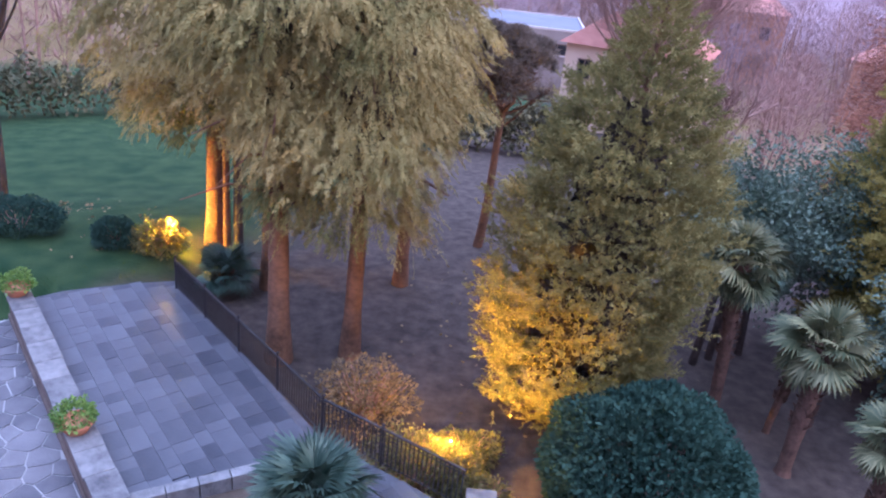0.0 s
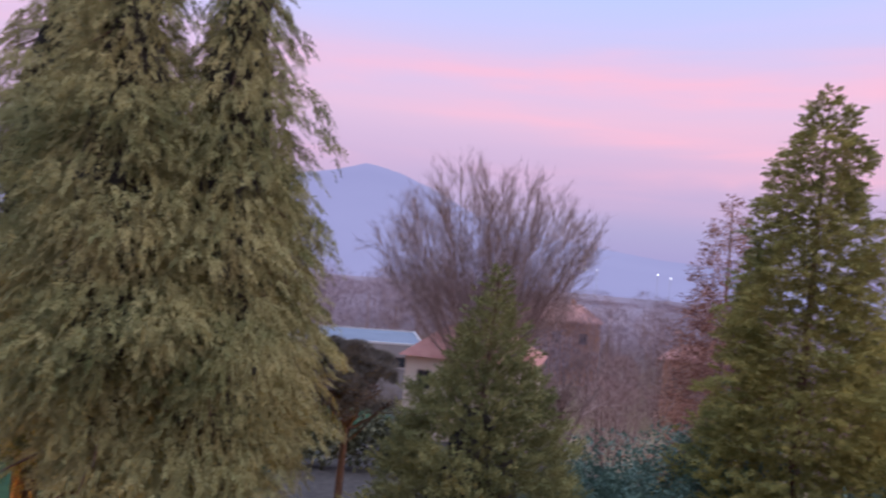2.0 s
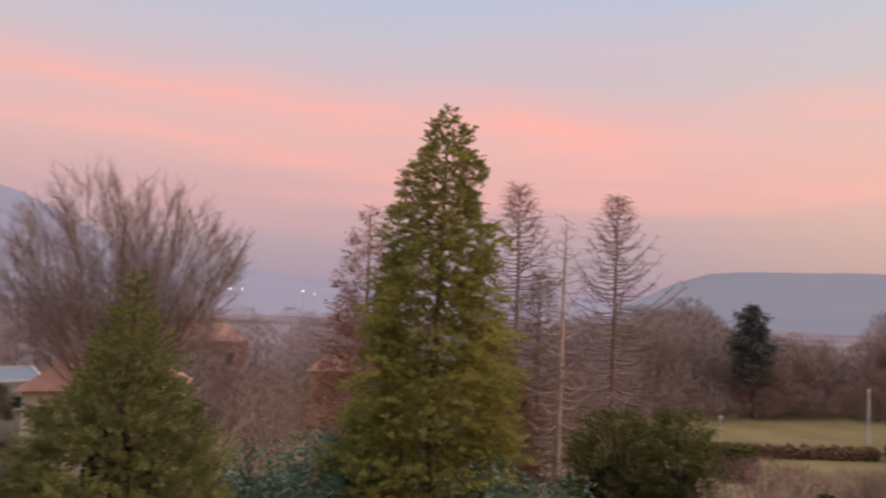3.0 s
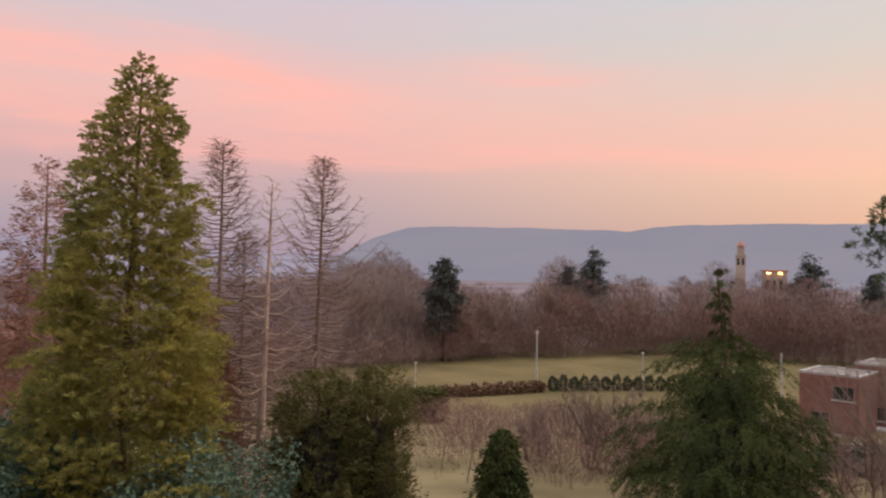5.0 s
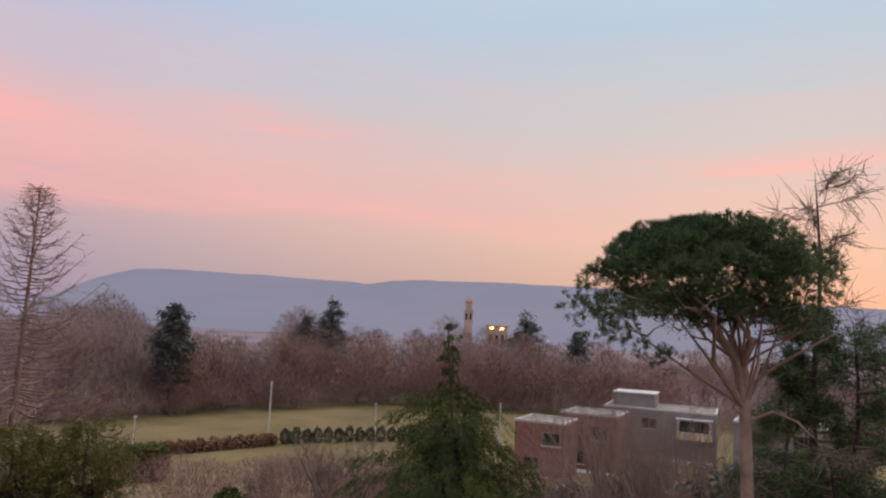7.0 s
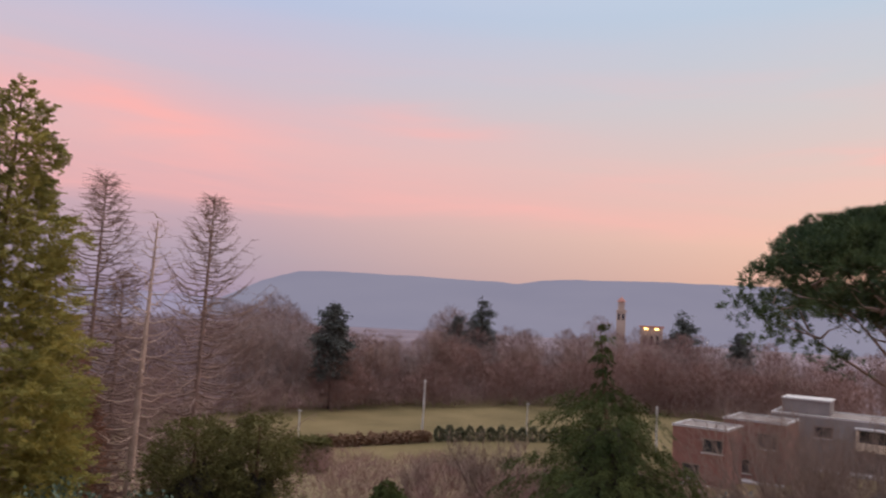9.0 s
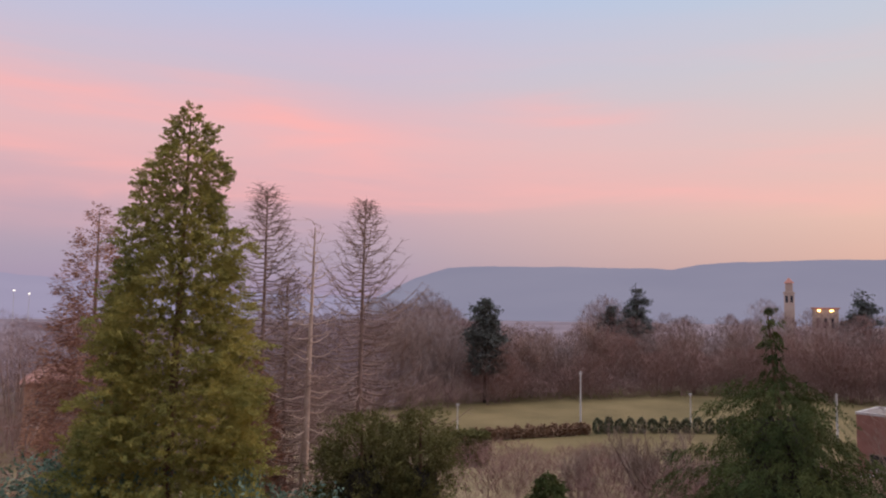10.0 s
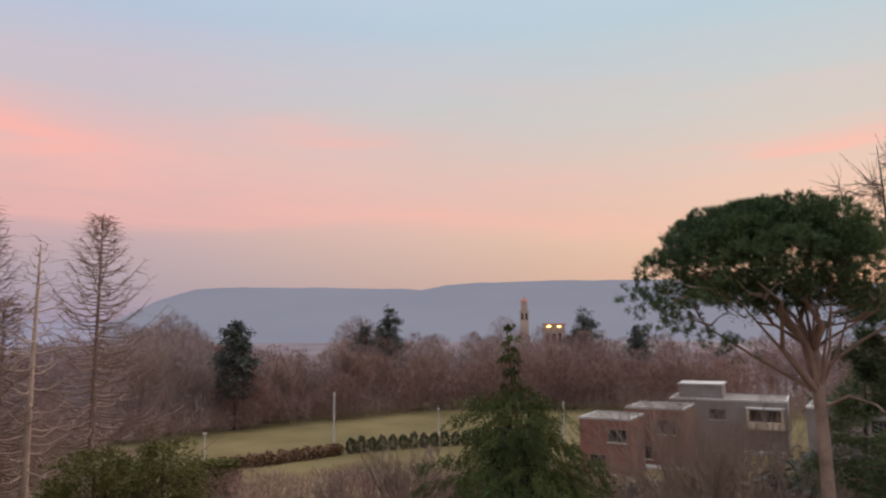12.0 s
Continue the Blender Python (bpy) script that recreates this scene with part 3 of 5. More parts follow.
def prism(poly, z0, z1, bevel=0.0):
    bm = bmesh.new()
    f = bm.faces.new([bm.verts.new((x, y, z1)) for x, y in poly])
    if f.normal.z < 0:
        f.normal_flip()
    bm.normal_update()
    if f.normal.z < 0:
        f.normal_flip()
    g = bmesh.ops.extrude_face_region(bm, geom=[f])
    for v in (e for e in g["geom"] if isinstance(e, bmesh.types.BMVert)):
        v.co.z = z0
    bmesh.ops.recalc_face_normals(bm, faces=bm.faces[:])
    if bevel:
        top = [e for e in bm.edges if all(abs(v.co.z - z1) < 1e-5 for v in e.verts)]
        bmesh.ops.bevel(bm, geom=top, offset=bevel, segments=1, affect="EDGES")
    return bm


terrace = part("terrace_floor", prism(DECK, -1.4, -0.03), MORTAR)
tagged(terrace, "raised stone-paved garden terrace with pale grey slabs", "terrace", kind="structure")

# parapet along the house side of the terrace
PAR0, PAR1 = Vector((-4.9, 9.65, 0)), Vector((-11.35, 17.6, 0))
parapet = thing("terrace_parapet", (*PAR0.xy, -0.5), "low rendered terrace wall with pale stone coping", "wall", kind="structure", turn=TURN_DECK)
PAR_LEN = (PAR1 - PAR0).length
part("wall_body", box((PAR_LEN, 0.44, 0.82), (PAR_LEN / 2, 0, 0.41)), WALLSTONE, parapet)
rng = random.Random(3)
at = 0.0
while at < PAR_LEN - 0.2:
    step = min(rng.uniform(0.75, 1.0), PAR_LEN - at)
    part("coping_stone", box((step - 0.015, 0.6 + rng.uniform(-0.02, 0.02), 0.08), (at + step / 2, rng.uniform(-0.01, 0.01), 0.862 + rng.uniform(-0.006, 0.006)), 0.012), COPING, parapet)
    at += step
part("plinth_board", box((PAR_LEN, 0.05, 0.16), (PAR_LEN / 2, 0.25, 0.08), 0.01), WALLSTONE, parapet)

# lower court of crazy paving beside the house
COURT = [(-4.95, 9.6), (-11.35, 17.55), (-15.5, 14.2), (-9.0, 6.4)]
court = part("court_floor", prism(COURT, -1.3, -0.5), WHITEJOINT)
tagged(court, "crazy paving court with pale mortar joints", "paving", kind="structure")


def cells(poly, step, seed):
    """Irregular polygons that share out a region: each point's nearest area."""
    r = random.Random(seed)
    xs, ys = [p[0] for p in poly], [p[1] for p in poly]
    pts = []
    y = min(ys) - step
    while y < max(ys) + step:
        x = min(xs) - step
        while x < max(xs) + step:
            pts.append((x + r.uniform(-0.42, 0.42) * step, y + r.uniform(-0.42, 0.42) * step))
            x += step
        y += step
    for p in pts:
        if not inside(*p, poly):
            continue
        cell = [(p[0] + a * step * 1.6, p[1] + b * step * 1.6) for a, b in ((-1, -1), (1, -1), (1, 1), (-1, 1))]
        for q in pts:
            dx, dy = q[0] - p[0], q[1] - p[1]
            dd = math.hypot(dx, dy)
            if 0 < dd < step * 3.2:
                limit = dd / 2 - 0.016
                out = []
                for (ax, ay), (bx, by) in zip(cell, cell[1:] + cell[:1]):
                    sa, sb = ((ax - p[0]) * dx + (ay - p[1]) * dy) / dd - limit, ((bx - p[0]) * dx + (by - p[1]) * dy) / dd - limit
                    if sa <= 0:
                        out.append((ax, ay))
                    if (sa < 0) != (sb < 0):
                        t = sa / (sa - sb)
                        out.append((ax + (bx - ax) * t, ay + (by - ay) * t))
                cell = out
        if len(cell) > 2:
            yield cell


kerb = thing("terrace_kerb", (-5.35, 10.75, -0.25), "pale stone kerb along the terrace's bed edge", "kerb", kind="structure", turn=30.2)
for i in range(4):
    part("kerb_stone", box((0.6, 0.26, 0.36), (0.33 + 0.62 * i, 0.02, 0.15), 0.012), COPING, kerb)

# ---- iron railing ----


def railing():
    runs = [[(-7.6, 19.2), (-2.2, 13.3)], [(-2.2, 13.3), (-0.82, 12.52), (0.9, 11.5)]]
    rail = thing("iron_railing", (-2.3, 13.28, 0), "black wrought-iron railing along the terrace edge", "railing")
    o = Vector((-2.3, 13.28, 0))
    pole = bmesh.new()
    bmesh.ops.create_cone(pole, cap_ends=True, segments=6, radius1=0.017, radius2=0.017, depth=0.84, matrix=pose(0, 0, 0.48))
    bmesh.ops.create_icosphere(pole, subdivisions=1, radius=0.022, matrix=pose(0, 0, 0.62))
    bar_me = bpy.data.meshes.new("baluster")
    pole.to_mesh(bar_me)
    pole.free()
    bar_me.materials.append(IRON)
    post_me = bpy.data.meshes.new("post")
    pm = box((0.045, 0.045, 1.0), (0, 0, 0.5), 0.005)
    bmesh.ops.create_icosphere(pm, subdivisions=2, radius=0.04, matrix=pose(0, 0, 1.03))
    pm.to_mesh(post_me)
    pm.free()
    post_me.materials.append(IRON)
    for run in runs:
        for z, r, nm in ((0.93, 0.03, "handrail"), (0.82, 0.012, "upper_bar"), (0.08, 0.014, "lower_bar")):
            t = Tubes(8)
            pts = [Vector((*p, z)) - o for p in run]
            t.add([np.array(p) for p in pts], [r] * len(pts))
            part(nm, t.mesh(nm), IRON, rail, smooth=True)
        for a, b in zip(run, run[1:]):
            a, b = Vector((*a, 0)), Vector((*b, 0))
            n = int((b - a).length / 0.105)
            for i in range(n):
                p = a + (b - a) * (i + 0.5) / n
                m = part("baluster", bar_me, IRON, rail)
                m.location = p - o
            for i in range(int((b - a).length / 2.0) + 1):
                m = part("post", post_me, IRON, rail)
                m.location = a + (b - a) * min(1.0, i * 2.0 / (b - a).length) - o


railing()
pillar = thing("gate_pillar", (1.25, 11.3, -1.0), "low dark stone pillar at the railing's end", "pillar")
part("shaft", box((0.5, 0.5, 1.35), (0, 0, 0.675), 0.02), WALLSTONE, pillar)
part("cap", box((0.6, 0.6, 0.1), (0, 0, 1.4), 0.02), COPING, pillar)

# ---- pots on the parapet ----


def pot_plant(at, size, label, seed):
    pot = thing("flower_pot", at, label, "flower pot", "terrace pots")
    bm = bmesh.new()
    ring = [(0.0, 0.0), (0.22, 0.0), (0.30, 0.14), (0.33, 0.20), (0.36, 0.20), (0.36, 0.25), (0.32, 0.25), (0.31, 0.21), (0.0, 0.21)]
    vs = [bm.verts.new((r * size, 0, z * size)) for r, z in ring]
    es = [bm.edges.new(p) for p in zip(vs, vs[1:])]
    bmesh.ops.spin(bm, geom=vs + es, cent=(0, 0, 0), axis=(0, 0, 1), angle=2 * math.pi, steps=24, use_merge=True)
    bmesh.ops.remove_doubles(bm, verts=bm.verts[:], dist=1e-4)
    part("bowl", bm, TERRACOTTA, pot, smooth=True)
    part("plant", shell_mesh("plant", (0, 0, 0.32 * size), (0.38 * size, 0.38 * size, 0.3 * size), 1500, 0.09, 0.025, seed, 0.35, low=-0.3), POTPLANT, pot)


pot_plant((-6.98, 12.12, 0.402), 1.0, "terracotta bowl of bright green plants on the parapet", 21)
pot_plant((-11.1, 17.25, 0.402), 1.0, "terracotta bowl with small grey-green plants at the parapet's end", 22)

# ---- bed in front of the terrace ----
bed = part("planting_bed", prism([(-5.3, 10.6), (-3.2, 11.9), (-1.7, 11.35), (0.25, 10.2), (1.6, 9.6), (3.4, 7.0), (-5.2, 7.6)], -1.2, -0.25), SOIL)
tagged(bed, "dark soil planting bed below the terrace", "bed", kind="structure")

# ---- palms ----


def fan_leaf(mat):
    """One pleated palm fan, its stalk along x from the crown's heart."""
    v, q = [], []
    stalk = 0.62
    for (a, b, r) in ((0.0, stalk, 0.012),):
        for x, w in ((a, 0.018), (b, r)):
            for y, z in ((-w, 0), (0, w), (w, 0), (0, -w)):
                v.append((x, y, z))
        for i in range(4):
            q.append((i, (i + 1) % 4, 4 + (i + 1) % 4, 4 + i))
    n = 26
    for i in range(n):
        ang = radians(-125 + 250 * i / (n - 1))
        length = 0.62 * (1 - 0.25 * abs(ang) / 2.2)
        d = Vector((math.cos(ang), math.sin(ang), 0))
        s = Vector((-d.y, d.x, 0))
        base = Vector((stalk, 0, 0))
        k = len(v)
        drop = 0.10 + 0.16 * (i * 7 % 5) / 5
        for p in (base + s * 0.004, base + d * length * 0.55 + s * 0.034 + Vector((0, 0, -0.02)), base + d * length - Vector((0, 0, drop)), base + d * length * 0.55 - s * 0.034 + Vector((0, 0, 0.015))):
            v.append(tuple(p))
        q.append((k, k + 1, k + 2, k + 3))
    me = quad_mesh("leaf", v, q)
    me.materials.append(mat)
    return me


FAN, DARKFAN = fan_leaf(PALM), fan_leaf(DARKPALM)


def fan_palm(at, height, reach, label, seed, leaves=38, thick=0.17, lean=(0, 0), group="garden palms", low=-60, fan=None):
    palm = thing("fan_palm", at, label, "palm tree", group)
    r = random.Random(seed)
    t = Tubes(12)
    n = 14
    pts = [np.array((lean[0] * (i / n) ** 1.3, lean[1] * (i / n) ** 1.3, height * i / n - 0.1)) for i in range(n + 1)]
    t.add(pts, [thick * (1.25 if i == 0 else 0.85 + 0.35 * (i / n)) * r.uniform(0.95, 1.06) for i in range(n + 1)])
    part("trunk", t.mesh("trunk"), FIBRE, palm, smooth=True)
    # ragged old leaf bases under the crown
    k = 260
    g = np.random.default_rng(seed)
    hh = g.uniform(0.35, 1.0, k)
    a = g.random(k) * 6.28
    o = np.stack([np.cos(a), np.sin(a), np.zeros(k)], 1)
    p = o * thick * 0.95 + np.stack([lean[0] * hh ** 1.3, lean[1] * hh ** 1.3, hh * height], 1)
    v, q = kites(p, unit(o * 0.6 + np.array([0, 0, 0.8])), 0.2, 0.03)
    tagged(part("fibre_sheath", quad_mesh("fibre_sheath", v, q), FIBRE, palm), kind="stuff")
    for i in range(leaves):
        f = i / leaves
        ob = part("leaf", fan or FAN, PALM, palm)
        tilt = low + (80 - low) * f + r.uniform(-9, 9)
        s = reach / 1.15 * r.uniform(0.85, 1.1) * (0.75 + 0.25 * math.cos(radians(tilt)))
        ob.matrix_basis = pose(lean[0], lean[1], height - 0.12 + 0.1 * f) @ pose(0, 0, 0, 0, 0, i * 137.5 + r.uniform(-10, 10)) @ pose(0, 0, 0, 0, -tilt, 0) @ pose(0, 0, 0, r.uniform(-25, 25)) @ Matrix.Diagonal((s, s, s, 1))
    return palm


fan_palm((7.86, 17.5, -1.0), 4.4, 1.4, "fan palm with a slim brown trunk and grey-green crown", 5, 40, 0.17, (-0.25, 0.2))
fan_palm((8.85, 15.0, -1.0), 3.55, 1.25, "shorter fan palm with a fibrous trunk and grey-green crown", 6, 40, 0.19, (0.15, 0.2))
fan_palm((9.75, 12.9, -1.0), 2.6, 1.1, "young fan palm among the bigger palms", 7, 34, 0.16, (0.2, 0.1))
fan_palm((-1.75, 10.15, -0.25), 1.35, 1.35, "low dark green fan palm in the bed below the terrace", 8, 54, 0.16, low=-35, fan=DARKFAN)
fan_palm((-6.75, 21.2, ground_z(-6.75, 21.2)), 0.7, 1.2, "low fan palm under the cypress trunks", 9, 30, 0.14, low=-20, fan=DARKFAN)
fan_palm((9.0, 16.6, -1.0), 2.6, 1.0, "thin dark-trunked palm behind the others", 10, 20, 0.1, (0.45, 0.3))

# ---- the big cypresses ----


def cypress(at, height, foot, reach, label, seed, lean=(0.0, 0.0), thick=0.28, sprays=2600, bark=BARK, crown=CYPRESS, top=1.0, skirt=0.55, flare=0.14):
    tree = thing("weeping_cypress", at, label, "conifer", "cypress group")
    t = Tubes(10)
    n = 12
    t.add([np.array((lean[0] * i / n, lean[1] * i / n, -0.15 + (height - 0.6) * i / n)) for i in range(n + 1)], [thick * (1.35 if i == 0 else 1.0) * (1 - 0.93 * i / n) + 0.02 for i in range(n + 1)])
    part("trunk", t.mesh("trunk"), bark, tree, smooth=True)
    limbs = Tubes(4)
    r = np.random.default_rng(seed)
    for i in range(46):
        h = foot + 0.2 + (height - foot - 1.5) * r.random()
        a = r.random() * 6.28
        rad = reach * 0.8 * (1 - (h - foot) / (height - foot)) ** 0.6
        o = np.array((math.cos(a), math.sin(a), 0))
        b = np.array((lean[0] * h / height, lean[1] * h / height, h))
        limbs.add([b, b + o * rad * 0.5 + [0, 0, 0.25], b + o * rad + [0, 0, -0.2]], [0.06, 0.04, 0.012])
    tagged(part("branchwork", limbs.mesh("branchwork"), bark, tree), kind="stuff")

    def shape(h):
        return reach * ((skirt + (1 - skirt) * smooth01(h / flare)) * (1 - h ** 2.2) ** 0.85) * (0.92 + 0.08 * math.sin(h * 40)) * top
    part("crown", bough_crown("crown", foot, height, shape, seed, sprays // 9, 36, 22, 1.5, 0.6, 0.62, 0.5, 0.44, 0.115, 0.0125, 0.34, 0.36, 0.34, lean, 0.1, 0.6, 0.3), crown, tree)
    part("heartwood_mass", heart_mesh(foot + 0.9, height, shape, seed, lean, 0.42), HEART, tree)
    return tree


cypress((-7.8, 23.3, ground_z(-7.8, 23.3)), 20.5, 4.6, 4.0, "tall weeping cypress with drooping olive foliage and bare lit trunk", 11, (0.3, 0.3), 0.3, 3400)
cypress((-4.2, 17.6, -1.0), 20.0, 4.6, 3.0, "tall weeping cypress beside the terrace with reddish trunk", 12, (-0.3, 0.4), 0.29, 2700, skirt=0.3, flare=0.42)
cypress((-2.33, 18.2, -1.0), 20.3, 4.2, 3.1, "weeping cypress with drooping tips and lamp-lit trunk", 13, (0.35, 0.3), 0.24, 2700, skirt=0.5, flare=0.2)
cypress((-1.35, 23.1, -1.0), 15.5, 5.4, 2.2, "slender weeping cypress at the back of the group", 14, (0.1, 0.0), 0.22, 1100)
cypress((-5.6, 21.8, ground_z(-5.6, 21.8)), 19.0, 6.8, 2.8, "weeping cypress in the middle of the group", 15, (0.2, 0.0), 0.2, 1300)
cypress((-6.9, 23.0, ground_z(-6.9, 23.0)), 15.0, 6.0, 2.4, "dark-trunked weeping cypress beside a taller one", 16, (0.0, 0.0), 0.16, 600, DARKBARK)
cypress((-7.25, 22.9, ground_z(-7.25, 22.9)), 14.0, 6.0, 2.0, "thin weeping cypress stem beside a taller one", 17, (0.0, 0.0), 0.12, 350)

# ---- garden conifers ----


def conifer(name, at, height, foot, shape, label, seed, foliage, bark=BARK, sprays=1800, lean=(0, 0), thick=0.22, category="conifer", blades=18, heart=0.0, plumes=None, **look_of):
    tree = thing(name, at, label, category)
    t = Tubes(9)
    n = 10
    t.add([np.array((lean[0] * i / n, lean[1] * i / n, -0.15 + (height - 0.1) * i / n)) for i in range(n + 1)], [thick * (1 - 0.95 * i / n) + 0.012 for i in range(n + 1)])
    part("trunk", t.mesh("trunk"), bark, tree, smooth=True)
    crown = bough_crown("crown", foot, height + 0.1, shape, seed, lean=lean, **plumes) if plumes else crown_mesh("crown", foot, height + 0.1, shape, seed, sprays, blades, lean=lean, **look_of)
    part("crown", crown, foliage, tree)
    if heart:
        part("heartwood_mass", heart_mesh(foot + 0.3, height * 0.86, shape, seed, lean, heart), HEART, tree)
    return tree


conifer("arborvitae", (3.42, 16.1, -1.0), 11.5, 0.35, lambda h: float(np.interp(h, [0, 0.1, 0.3, 0.5, 0.63, 0.78, 0.92, 1], [1.5, 2.1, 2.4, 2.25, 1.85, 1.08, 0.4, 0.03])), "dense conical conifer, its foot lit orange by a lamp", 31, CONE,
        heart=0.5, lean=(0.68, 0.1), plumes=dict(boughs=1100, fronds=12, blades=18, long=0.6, droop=-0.2, hang=-0.65, out=0.5, frond=0.36, blade=0.105, width=0.0155, curl=0.6, fan=0.42, uneven=0.2, depth=0.35, ragged=0.09))
conifer("redwood_tree", (*bearing(35.3, 24), -1.0), 17.3, 0.8, lambda h: float(np.interp(h, [0, 0.2, 0.45, 0.65, 0.8, 0.9, 0.96, 1], [2.5, 3.0, 2.6, 1.95, 1.42, 0.95, 0.62, 0.12])), "tall column-shaped evergreen conifer with dense tufts", 32, SEQUOIA,
        heart=0.0, lean=(0.35, -0.25), plumes=dict(boughs=1050, fronds=18, blades=17, long=0.8, droop=0.05, hang=-0.3, out=0.55, frond=0.34, blade=0.125, width=0.021, fan=0.5, uneven=0.3, depth=0.6, ragged=0.1, curl=0.8))


def spruce_shape(h):
    return float(np.interp(h, [0, 0.3, 0.48, 0.56, 0.64, 0.75, 0.79, 0.82, 0.93, 1.0], [3.0, 3.45, 3.2, 2.6, 2.15, 1.5, 0.5, 0.28, 0.3, 0.08]))


conifer("spruce", (*bearing(81.0, 28), -1.3), 11.85, 0.3, spruce_shape, "dark green spruce with a thin bare spire at its top", 33, SPRUCE,
        heart=0.5, lean=(0.05, 1.15), plumes=dict(boughs=420, fronds=18, blades=16, long=1.45, droop=0.3, hang=0.6, out=0.6, frond=0.55, blade=0.16, width=0.018, fan=0.36, uneven=0.4, depth=0.45, ragged=0.18))
conifer("small_conifer", (*on_ground(63.4, 34)[:2], -1.6), 4.6, 0.1, lambda h: 1.2 * (1 - h) ** 0.5 * (0.6 + 0.4 * min(1, h * 4)) + 0.05, "small dark green conifer in the rough grass", 34, SPRUCE,
        sprays=600, spray=0.6, blade=0.22, width=0.04, out=0.9, down=0.3, uneven=0.3)


def rounded(r):
    return lambda h: r * max(0.02, 1 - abs(2 * h - 0.85) ** 2.6 / 1.6) ** 0.6


conifer("yew_bush", (*bearing(49.4, 26), -1.0), 7.6, 0.1, rounded(1.55), "dense dark rounded yew", 35, YEW, sprays=2600, heart=0.6, blades=22, spray=0.45, blade=0.13, width=0.022, out=0.5, down=-0.5, uneven=0.25, boughs=260, bough=0.6, gather=0.5, category="bush")
conifer("yew_bush", (*bearing(53.8, 26.5), -1.0), 7.7, 0.1, rounded(1.15), "narrower rounded yew beside another", 36, YEW, sprays=2200, heart=0.6, blades=22, spray=0.45, blade=0.13, width=0.022, out=0.5, down=-0.6, uneven=0.3, boughs=220, bough=0.6, gather=0.5, category="bush")


def evergreen(at, stems, centre, radii, label, seed, n=7000, leaf=0.2, foliage=MAGNOLIA, name="evergreen_tree", bark=DARKBARK):
    tree = thing(name, at, label, "tree")
    for k, (x, y) in enumerate(stems):
        t = Tubes(8)
        t.add([np.array((x, y, -0.15)), np.array((x * 0.8, y * 0.8, centre[2] * 0.5)), np.array((x * 0.4 + centre[0] * 0.5, y * 0.4 + centre[1] * 0.5, centre[2]))], [0.13, 0.1, 0.05])
        part("trunk", t.mesh("trunk"), bark, tree, smooth=True)
    part("crown", shell_mesh("crown", centre, radii, n, leaf, leaf * 0.3, seed, 0.75, low=-0.95, up=0.1, depth=0.75), foliage, tree)


evergreen((8.6, 20.2, -1.0), [(-0.7, -0.4), (-0.1, 0.0), (1.0, 0.5)], (0.5, 1.0, 4.0), (2.3, 2.0, 1.9), "broad evergreen tree with several dark stems", 41, 24000, 0.15)
evergreen((12.6, 21.5, -1.0), [(0, 0), (0.5, 0.3)], (0.0, 0.0, 4.2), (2.5, 2.2, 2.7), "bushy blue-green evergreen behind the palms", 42, 24000, 0.15)
for daz, dist, big, sd in ((104.0, 27, 2.2, 44), (107.5, 25, 2.6, 45), (111.0, 29, 3.0, 46), (101.5, 40, 2.4, 47)):
    evergreen((*bearing(daz, dist), ground_z(*bearing(daz, dist))), [(0, 0), (0.3, 0.2)], (0, 0, 2.0), (big * 0.8, big * 0.8, 1.8), "dark evergreen shrub below the pines", sd, 6000, 0.16, YEW)
evergreen((14.0, 16.5, -1.0), [(0, 0), (-0.4, 0.3)], (0.0, 0.0, 3.4), (2.6, 2.4, 2.6), "bushy blue-green evergreen beside the redwood", 43, 24000, 0.15)

# ---- bushes ----


def bush(at, centre, radii, label, seed, foliage, n=6000, leaf=0.13, uneven=0.12, stems=True, name="bush", twigs=0, depth=0.35):
    b = thing(name, at, label, "bush")
    t = Tubes(4)
    r = np.random.default_rng(seed)
    for _ in range(7 if not twigs else twigs):
        a, e = r.random() * 6.28, r.uniform(0.5, 1.3)
        o = np.array((math.cos(a) * math.cos(e) * radii[0], math.sin(a) * math.cos(e) * radii[1], math.sin(e) * radii[2] + centre[2]))
        t.add([np.array((0, 0, -0.08)), o * 0.5 + r.normal(size=3) * 0.05, o * r.uniform(0.7, 1.02)], [0.03, 0.018, 0.005])
    tagged(part("stem_work", t.mesh("stem_work"), GREYBARK, b), kind="stuff")
    part("foliage", shell_mesh("foliage", centre, radii, n, leaf, leaf * 0.32, seed, uneven, low=-0.8, depth=depth), foliage, b)


bush((4.6, 12.35, -1.0), (0, 0, 1.55), (2.1, 2.0, 1.75), "big clipped dome of glossy dark green leaves", 51, CAMELLIA, 34000, 0.14, 0.14)
bush((-1.5, 15.1, -1.0), (0, 0, 0.9), (1.2, 0.8, 0.95), "twiggy half-bare shrub lit by a lamp", 52, DRYLEAF, 3600, 0.10, 0.35, twigs=60, depth=0.7)
bush((0.0, 12.75, -1.0), (0, 0, 1.0), (1.15, 0.45, 0.75), "low shrub behind the railing glowing in lamplight", 53, SHRUB, 2600, 0.10, 0.4, twigs=40, depth=0.7)
bush((1.35, 12.35, -1.0), (0, 0, 0.55), (0.7, 0.4, 0.5), "small shrub at the end of the railing in lamplight", 54, SHRUB, 1600, 0.10, 0.4, twigs=30, depth=0.7)
bush((0.95, 13.35, -1.0), (0, 0, 0.5), (0.5, 0.35, 0.5), "low twiggy shrub beside the garden light", 58, SHRUB, 1500, 0.10, 0.4, twigs=26, depth=0.7)
bush((0.75, 12.7, -1.0), (0, 0, 0.7), (0.5, 0.3, 0.6), "leafy shrub glowing beside the garden light", 59, SHRUB, 1700, 0.10, 0.4, twigs=26, depth=0.7)
